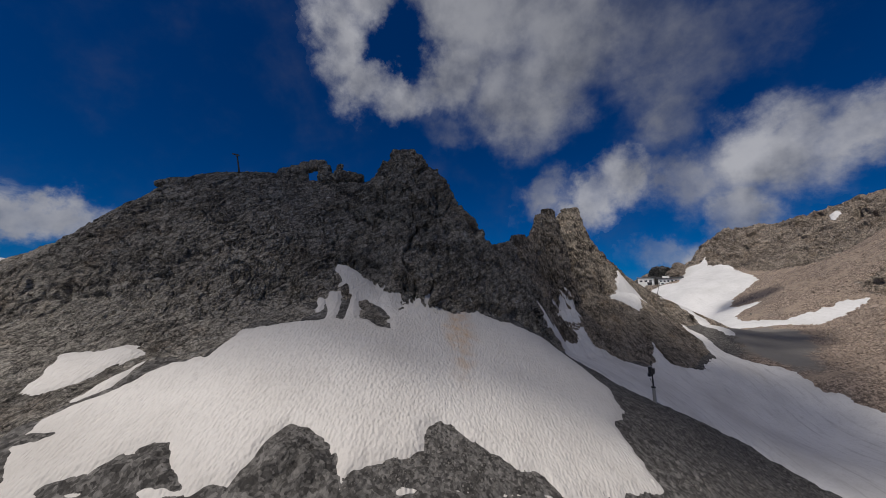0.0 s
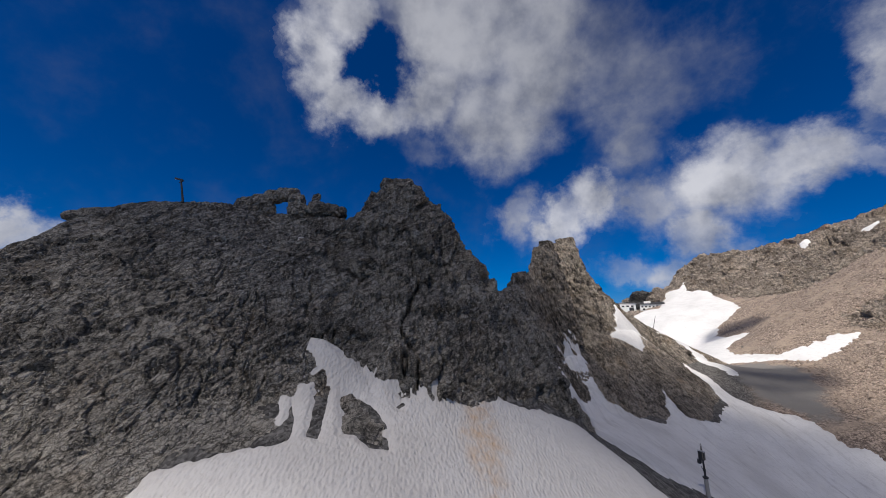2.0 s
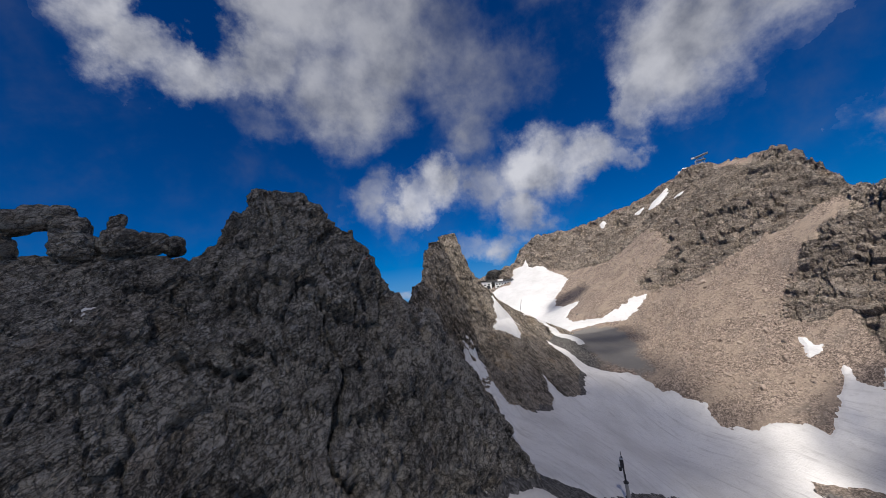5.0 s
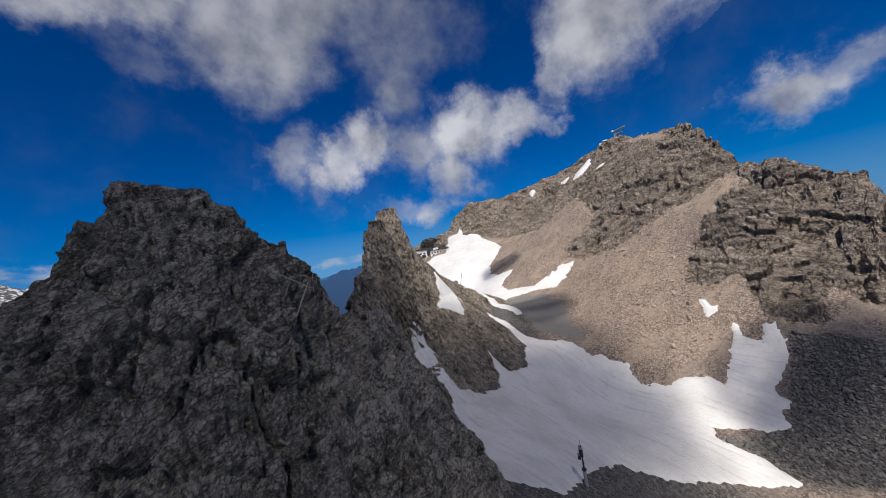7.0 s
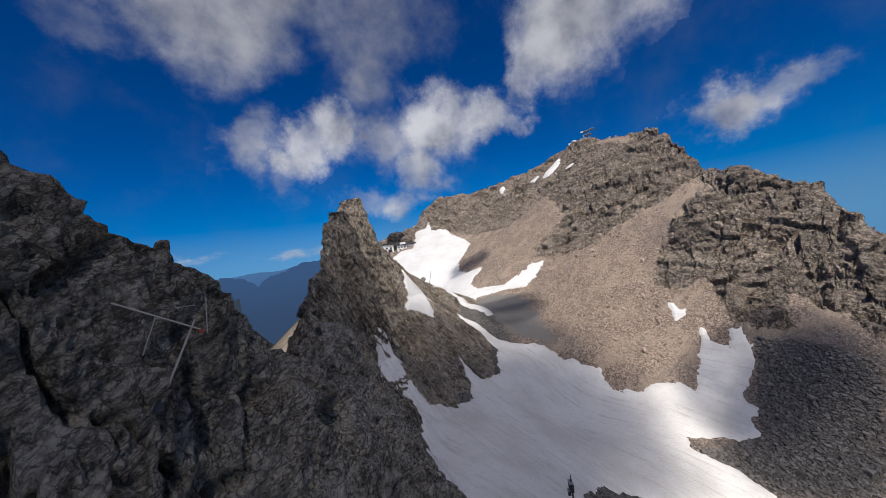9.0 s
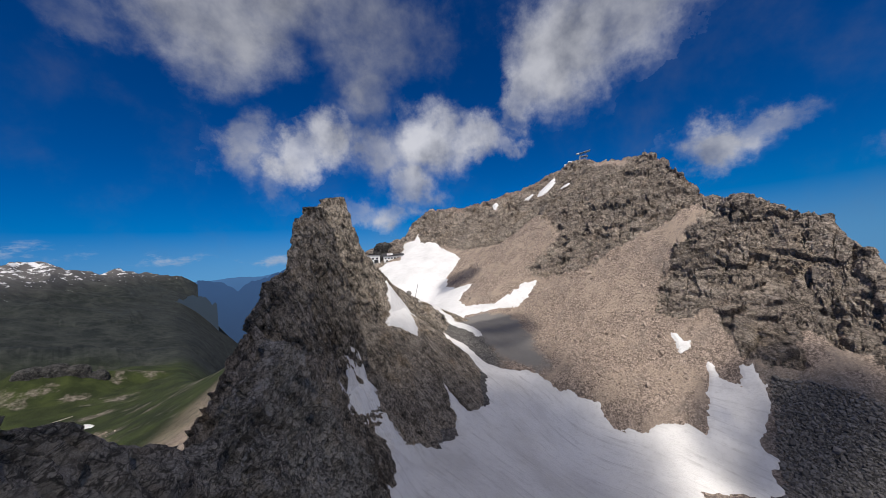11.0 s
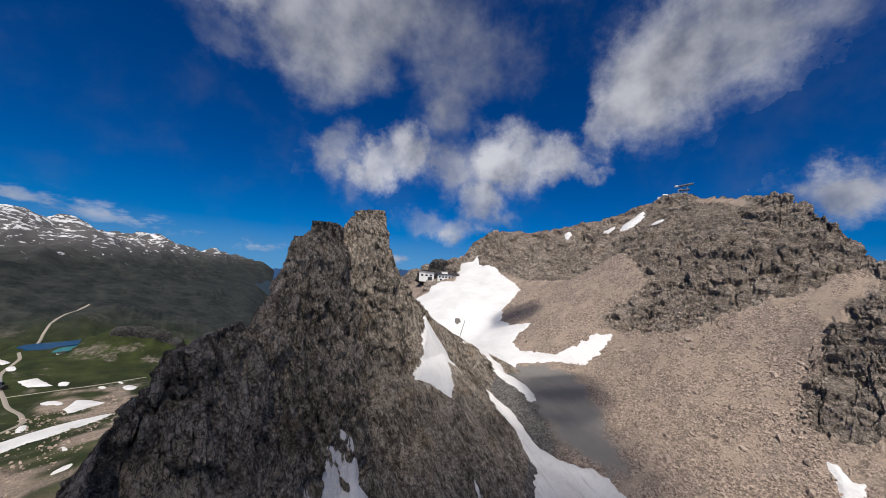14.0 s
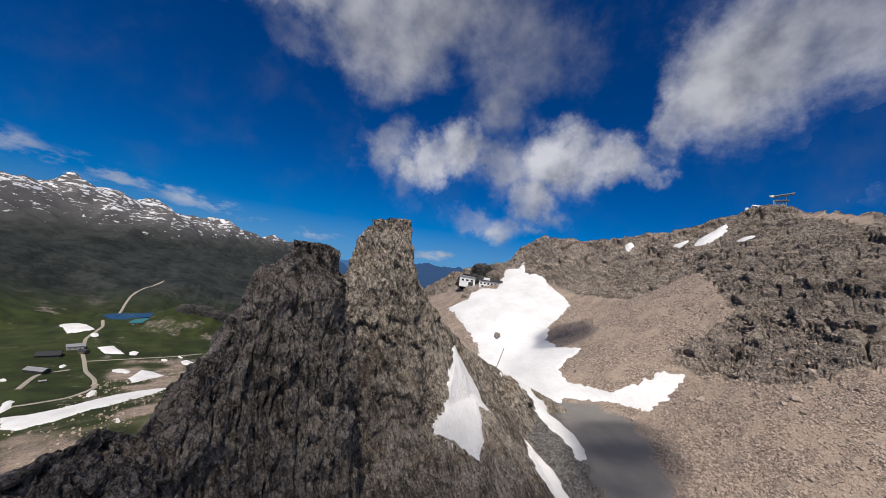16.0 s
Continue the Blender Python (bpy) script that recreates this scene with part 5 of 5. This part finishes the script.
def summit_cabin():
    x, y = 633.0, 340.0
    z = ground_z(x, y) - 1.0
    e = base("summit_station", pose(x, y, z, 0, 8, -72), "small white summit cable car station with a dark opening", "building")
    part("hall", box((12, 9, 7.5), (0, 0, 4.2), (0, 0, 0), 1.2), white_paint, e)
    part("opening", box((5.4, 0.5, 4.0), (-2.2, -4.5, 4.0), (0, 0, 0), 0.3), dark_roof, e, "dark cabin opening")
    part("snout", box((5, 6, 3.2), (7.6, 0, 6.2), (0, 0, 0), 0.8), white_paint, e)
    part("side_house", box((5, 5, 4), (-9.0, 0, 1.6), (0, 0, 0), 0.3), white_paint, e)
    part("antenna", rod((2, 0, 7.8), (2, 0, 13.0), 0.12, 0.06, 6), steel, e)


def rock_outcrop(lumps, seed, label, rock_kind=summit_rock):
    """Broken rock standing out of the snow: plan place, radii and how far it is sunk."""
    full = [((x, y, ground_z(x, y) + dz), (rx, ry, rz)) for x, y, dz, rx, ry, rz in lumps]
    bm = bmesh.new()
    for k, (c, r) in enumerate(full):
        vs = bmesh.ops.create_icosphere(bm, subdivisions=5, radius=1.0)["verts"]
        u = np.array([v.co[:] for v in vs])
        u = np.sign(u) * np.abs(u) ** 0.75
        p = u * np.array(r) + np.array(c)
        d = 2.4 * blocks(p / (6.0, 6.0, 4.0), seed + 7 * k) + 1.0 * blocks(p / 2.2, seed + 50 + k) + 1.0 * fbm(p / (3.0, 3.0, 9.0), 3, 0.5, seed + 90, True)
        p = p + u / np.linalg.norm(u, axis=1, keepdims=True) * d[:, None]
        for v, co in zip(vs, p):
            v.co = co
    tagged(fused(part("rock_outcrop", bm, rock_kind), 0.8), label, "rock")


mountain_station()
rock_outcrop([(404, 582, 0, 17, 9, 15), (414, 590, 3, 10, 8, 18)], 205, "brown rock outcrop beside a mountain station")
rock_outcrop([(352, 566, -4, 15, 9, 10), (338, 556, -6, 10, 8, 8)], 215, "pale broken rocks below a mountain station")
rock_outcrop([(20, 1420, -12, 26, 14, 24), (-16, 1422, -10, 30, 15, 28), (-52, 1423, -10, 30, 16, 28), (-92, 1423, -12, 30, 15, 26)], 235, "dark craggy cliff on a green knoll beside a lake", shaded_crag)
rock_outcrop([(372, 604, 4, 26, 9, 13), (398, 612, 9, 22, 9, 17)], 225, "dark rock rib behind a mountain station", shaded_crag)
summit_platform()
summit_cabin()


# ---- green valley: water, huts, tracks ----
def water_material(name, colour):
    m, n = material(name)
    n.put(n.mix(n.noise(n.place, 0.02, 4.0), rgb(*colour), rgb(*[c * 0.7 for c in colour])), n.surface.inputs["Base Color"])
    n.surface.inputs["Roughness"].default_value = 0.12
    bump(n, [(n.noise(n.place, 0.6, 3.0), 0.05)])
    return m


def pool(name, outline, colour, label):
    bm = bmesh.new()
    vs = [bm.verts.new((px, py, -117.6)) for px, py in outline]
    bm.faces.new(vs)
    made = bmesh.ops.extrude_face_region(bm, geom=bm.faces[:])
    bmesh.ops.translate(bm, verts=[v for v in made["geom"] if isinstance(v, bmesh.types.BMVert)], vec=(0, 0, -4))
    tagged(part(name, bm, water_material(name + "_water", colour)), label, "lake", kind="structure")


pool("water", LAKE, (0.02, 0.085, 0.20), "dark blue snow-making reservoir in a meadow")
pool("water", POND, (0.05, 0.22, 0.25), "small teal pond beside a reservoir")
gravel = plain("pale_gravel", (0.34, 0.3, 0.25), 0.95, 0.0, 0.25, 0.2)


def draped(name, line, width, mat, label, lift=0.5):
    """A track lying on the land along a line."""
    pts = []
    for (ax, ay), (bx, by) in zip(line[:-1], line[1:]):
        n = max(2, int(math.hypot(bx - ax, by - ay) / 6))
        pts += [(ax + (bx - ax) * k / n, ay + (by - ay) * k / n) for k in range(n)]
    pts.append(line[-1])
    a = np.array(pts, dtype=float)
    for _ in range(6):
        a[1:-1] = (a[:-2] + 2 * a[1:-1] + a[2:]) / 4
    d = np.gradient(a, axis=0)
    d /= np.linalg.norm(d, axis=1, keepdims=True)
    side = np.stack([-d[:, 1], d[:, 0]], 1) * width / 2
    bm = bmesh.new()
    last = None
    for p, s in zip(a, side):
        row = []
        for k in (-1.0, -0.5, 0.5, 1.0):
            q = p + s * k
            row.append(bm.verts.new((q[0], q[1], ground_z(q[0], q[1]) + (lift if abs(k) < 1 else -0.6))))
        if last:
            for i in range(3):
                bm.faces.new((last[i], last[i + 1], row[i + 1], row[i]))
        last = row
    tagged(part(name, bm, mat, None, "", True), label, "track", kind="structure")


draped("road", [(-202, 838), (-183, 846), (-155, 864), (-140, 915), (-158, 977), (-190, 1040), (-213, 1108), (-233, 1159), (-262, 1261), (-264, 1371), (-285, 1440)], 9, gravel, "pale gravel track through a meadow")
draped("road", [(-232, 926), (-243, 990), (-246, 1020), (-215, 1050)], 9, gravel, "pale gravel spur to a lift station")
draped("road", [(-213, 1108), (-150, 1130), (-90, 1150), (-20, 1190)], 6, gravel, "narrow gravel path across a meadow")
draped("road", [(-294, 1600), (-300, 1680), (-287, 1795), (-262, 1850), (-247, 1909)], 8, gravel, "zigzag gravel track up a far slope", 1.5)


def hut(x, y, size, turn, wall, roof, label, category="hut"):
    z = ground_z(x, y) - 1.0
    e = base("hut" if category == "hut" else "lift_station", pose(x, y, z, 0, 0, turn), label, category)
    body = part("walls", box((size[0], size[1], size[2]), (0, 0, size[2] / 2), (0, 0, 0), 0.2), wall, e)
    pitch = bmesh.new()
    for s in (-1, 1):
        box_into(pitch, (size[0] + 3, size[1] * 0.62, 0.6), (0, s * size[1] * 0.28, size[2] + size[1] * 0.14), (-s * 26, 0, 0), 0.1)
    part("roof", pitch, roof, e)
    part("gable", box((size[0] * 0.98, size[1] * 0.5, size[1] * 0.2), (0, 0, size[2] + size[1] * 0.08)), wall, e)
    for k in range(3):
        window(body, (-size[0] * 0.3 + k * size[0] * 0.3, -size[1] / 2 - 0.1, size[2] * 0.5), (1.8, 1.6), 0)


hut(-255, 1188, (26, 17, 8), 20, concrete, grey_roof, "large alpine hut with a pale roof on a gravel yard")
hut(-233, 1162, (16, 12, 6), -35, wood, dark_roof, "dark timber hut beside a gravel yard")
hut(-276, 1136, (34, 22, 5), 10, steel, dark_roof, "low dark lift building on a meadow", "lift station")
hut(-251, 1030, (32, 15, 7), -25, steel, grey_roof, "long lift station with a metal roof", "lift station")
hut(-221, 969, (7, 5, 3), 15, wood, grey_roof, "little shed in a meadow")
hut(-205, 1405, (14, 9, 5), 30, white_paint, dark_roof, "pump house beside a pond")


# ---- the farthest ranges: plain glowing backdrops with distance haze painted in ----
def backdrop(radius, first, last_, crest, low, high, label):
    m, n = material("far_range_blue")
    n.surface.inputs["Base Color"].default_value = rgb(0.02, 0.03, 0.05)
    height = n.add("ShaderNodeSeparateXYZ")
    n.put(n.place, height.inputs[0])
    # haze put into the colour, paler towards the crest, and given off as glow
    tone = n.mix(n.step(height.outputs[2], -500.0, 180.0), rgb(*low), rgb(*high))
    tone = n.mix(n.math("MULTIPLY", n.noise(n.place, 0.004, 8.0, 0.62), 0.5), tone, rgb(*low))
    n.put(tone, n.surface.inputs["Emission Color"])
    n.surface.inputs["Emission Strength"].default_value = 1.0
    bm = bmesh.new()
    before = None
    for k in range(241):
        a = radians(first + k * (last_ - first) / 240)
        top = crest(math.degrees(a)) + 30 * noise.fractal((k * 0.09, 0.3, radius * 0.01), 0.9, 2.1, 6)
        x, y = radius * math.sin(a), radius * math.cos(a)
        row = [bm.verts.new((x, y, h)) for h in (-1400, top)] + [bm.verts.new((x * 1.01, y * 1.01, -1400))]
        if before:
            for i, j in ((0, 1), (1, 2)):
                bm.faces.new((before[i], before[j], row[j], row[i]))
        before = row
    tagged(part("backdrop", bm, m), label, "mountain range", kind="structure")


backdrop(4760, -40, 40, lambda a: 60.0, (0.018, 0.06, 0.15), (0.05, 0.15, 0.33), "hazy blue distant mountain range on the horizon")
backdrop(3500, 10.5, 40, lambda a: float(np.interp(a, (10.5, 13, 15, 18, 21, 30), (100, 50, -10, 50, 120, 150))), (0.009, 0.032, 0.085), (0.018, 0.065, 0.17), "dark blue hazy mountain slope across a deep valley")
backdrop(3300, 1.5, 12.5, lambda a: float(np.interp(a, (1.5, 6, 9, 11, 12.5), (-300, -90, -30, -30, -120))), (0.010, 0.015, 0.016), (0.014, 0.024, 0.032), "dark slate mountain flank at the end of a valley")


# ---- unseen cumulus clouds, added out of view to shade the near ridge and slopes ----
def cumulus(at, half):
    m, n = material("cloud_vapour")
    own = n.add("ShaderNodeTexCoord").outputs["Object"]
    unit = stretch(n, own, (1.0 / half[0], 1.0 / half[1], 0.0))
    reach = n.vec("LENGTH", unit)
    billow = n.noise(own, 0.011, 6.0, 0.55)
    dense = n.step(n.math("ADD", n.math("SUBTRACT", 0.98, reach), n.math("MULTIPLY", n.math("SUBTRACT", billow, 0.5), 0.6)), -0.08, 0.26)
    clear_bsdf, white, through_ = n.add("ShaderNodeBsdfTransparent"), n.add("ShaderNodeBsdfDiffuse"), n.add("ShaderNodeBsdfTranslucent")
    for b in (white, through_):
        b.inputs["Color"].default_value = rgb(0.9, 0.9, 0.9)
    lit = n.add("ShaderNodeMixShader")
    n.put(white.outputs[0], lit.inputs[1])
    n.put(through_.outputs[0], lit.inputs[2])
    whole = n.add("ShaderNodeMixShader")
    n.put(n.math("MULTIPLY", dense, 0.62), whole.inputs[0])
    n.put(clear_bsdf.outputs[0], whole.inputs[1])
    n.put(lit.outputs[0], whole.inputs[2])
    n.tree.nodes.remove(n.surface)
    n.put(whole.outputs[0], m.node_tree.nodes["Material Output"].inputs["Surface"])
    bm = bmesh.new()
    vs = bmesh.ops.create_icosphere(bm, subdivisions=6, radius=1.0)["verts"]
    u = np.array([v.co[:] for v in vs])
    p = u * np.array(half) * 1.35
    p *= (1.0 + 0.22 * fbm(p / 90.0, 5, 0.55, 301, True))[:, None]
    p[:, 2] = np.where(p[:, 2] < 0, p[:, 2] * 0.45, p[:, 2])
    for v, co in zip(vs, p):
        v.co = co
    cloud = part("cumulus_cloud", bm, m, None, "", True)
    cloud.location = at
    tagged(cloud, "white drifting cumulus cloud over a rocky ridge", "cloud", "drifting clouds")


# placed sunward so their shade lands on ridge, block field, cirque and mud flat
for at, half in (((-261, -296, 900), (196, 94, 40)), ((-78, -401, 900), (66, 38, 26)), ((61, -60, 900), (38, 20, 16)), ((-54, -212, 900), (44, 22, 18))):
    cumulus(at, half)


# ---- loose stones ----
def stone_mesh(seed, flat=0.7):
    """A broken angular block."""
    rng = np.random.RandomState(seed)
    bm = bmesh.new()
    pts = rng.normal(size=(14, 3))
    pts /= np.linalg.norm(pts, axis=1, keepdims=True)
    pts *= np.array([1.0, 0.75, flat]) * rng.uniform(0.8, 1.1, (14, 1))
    for p in pts:
        bm.verts.new(p)
    bmesh.ops.convex_hull(bm, input=bm.verts[:])
    bmesh.ops.delete(bm, geom=[v for v in bm.verts if not v.link_faces], context="VERTS")
    bmesh.ops.recalc_face_normals(bm, faces=bm.faces)
    me = bpy.data.meshes.new("boulder")
    bm.to_mesh(me)
    bm.free()
    return me


def stone_material(name, dark, light):
    m, n = material(name)
    info = n.add("ShaderNodeObjectInfo")
    island = n.add("ShaderNodeNewGeometry").outputs["Random Per Island"]
    tone = n.math("FRACT", n.math("ADD", info.outputs["Random"], island))
    g = n.noise(n.place, 1.6, 8.0, 0.68)
    n.put(n.mix(n.math("ADD", n.math("MULTIPLY", tone, 0.6), n.math("MULTIPLY", g, 0.5)), rgb(*dark), rgb(*light)), n.surface.inputs["Base Color"])
    bump(n, [(g, 0.3)])
    return m


brown_stone = stone_material("brown_scree_stone", (0.18, 0.142, 0.115), (0.50, 0.40, 0.325))
grey_stone = stone_material("grey_scree_stone", (0.05, 0.046, 0.043), (0.27, 0.25, 0.23))
shapes = [stone_mesh(s, 0.5 + 0.08 * s) for s in range(6)]
snow_all = [o for entry in SNOW for o in entry[2]]
stone_rng = np.random.RandomState(7)


def scatter(count, outline, lo, hi, power, reject=None):
    """Places and sizes of stones strewn inside an outline."""
    p = np.array(outline, dtype=float)
    a, b = p.min(0), p.max(0)
    out = []
    while len(out) < count:
        xy = stone_rng.uniform(a, b, (count * 3, 2))
        ok = inside(xy[:, 0], xy[:, 1], outline) > 0
        if reject is not None:
            ok &= ragged(xy[:, 0].copy(), xy[:, 1].copy(), reject, (), 1.0) < 0.3
        for x, y in xy[ok]:
            out.append((x, y, lo + (hi - lo) * stone_rng.uniform() ** power))
            if len(out) == count:
                break
    return out


def strewn(name, places, mat, label):
    """Countless stones in one mesh."""
    src = []
    for me in shapes:
        v = np.array([q.co[:] for q in me.vertices])
        f = [tuple(p.vertices) for p in me.polygons]
        src.append((v, f))
    verts, faces, total = [], [], 0
    for x, y, r in places:
        v, f = src[stone_rng.randint(len(src))]
        turn = np.array(Euler(stone_rng.uniform(0, 6.28, 3)).to_matrix())
        verts.append(v @ turn.T * r * np.array([1.0, 1.0, 0.8]) + (x, y, ground_z(x, y) + 0.2 * r))
        faces += [tuple(i + total for i in q) for q in f]
        total += len(v)
    me = bpy.data.meshes.new(name)
    me.from_pydata(np.concatenate(verts).tolist(), [], faces)
    me.materials.append(mat)
    tagged(new(name, me), label, "stones", kind="stuff")


SCREE_AREA = [(225, 150), (262, 118), (300, 150), (330, 150), (360, 190), (372, 240), (345, 285), (300, 300), (285, 285), (268, 240), (232, 215), (212, 180), (215, 150)]
MORAINE_AREA = [(46, 95), (60, 112), (83, 126), (110, 130), (125, 118), (160, 118), (120, 80), (60, 70), (44, 72)]
SLOPE_TOP = [(352, 240), (380, 205), (400, 210), (470, 290), (440, 380), (400, 420), (350, 360), (340, 300)]
strewn("scree_stones", scatter(13000, SCREE_AREA, 0.25, 1.2, 3.0, snow_all), brown_stone, "pale brown angular scree stones on a slope")
strewn("scree_stones", scatter(2600, SLOPE_TOP, 0.4, 1.7, 3.0, snow_all), brown_stone, "pale brown scree stones high on a slope")
strewn("moraine_stones", scatter(5200, BLOCK_FIELD, 0.3, 1.5, 2.4, snow_all), grey_stone, "dark grey broken blocks beside a snowfield")
strewn("moraine_stones", scatter(2600, MORAINE_AREA, 0.12, 0.6, 3.0, snow_all), grey_stone, "grey moraine rubble beside a snowfield")
strewn("scree_stones", scatter(900, ROCK_HOLE_C, 0.08, 0.35, 3.0), grey_stone, "fine grey rubble below a snowfield")
strewn("scree_stones", scatter(700, [(-75, 560), (-20, 700), (40, 820), (-60, 1060), (-150, 960), (-160, 700)], 0.8, 3.0, 2.0), brown_stone, "pale rubble on a rough meadow")


def boulder(x, y, r, mat, label, group):
    me = shapes[stone_rng.randint(len(shapes))]
    key = me.name + mat.name
    if key not in bpy.data.meshes:
        c = me.copy()
        c.name = key
        c.materials.append(mat)
    ob = new("boulder", bpy.data.meshes[key])
    ob.matrix_world = pose(x, y, ground_z(x, y) + 0.3 * r, *stone_rng.uniform(0, 360, 3)) @ Matrix.Scale(r, 4)
    return tagged(ob, label, "boulder", group)


for x, y, r in scatter(90, SCREE_AREA, 1.2, 3.0, 2.0, snow_all):
    boulder(x, y, r, brown_stone, "pale brown angular boulder lying on scree", "boulders on the scree")
for x, y, r in scatter(60, BLOCK_FIELD, 1.2, 2.6, 2.0, snow_all):
    boulder(x, y, r, grey_stone, "dark grey boulder in a block field", "boulders in the block field")
for x, y, r in ((300, 436, 5.0), (303, 438, 3.2), (297, 433, 2.6), (326, 416, 1.4), (318, 372, 1.2), (322, 487, 1.0), (361, 520, 1.0), (296, 330, 1.6)):
    boulder(x, y, r, grey_stone, "dark rock poking out of a snowfield", "rocks in the upper snow")
for x, y, r in ((150, 150, 0.7), (163, 128, 0.9), (190, 150, 0.6), (176, 118, 1.0), (140, 170, 0.5), (230, 112, 0.8), (128, 158, 0.6)):
    boulder(x, y, r, grey_stone, "small dark stone lying on a snowfield", "stones on the snow")
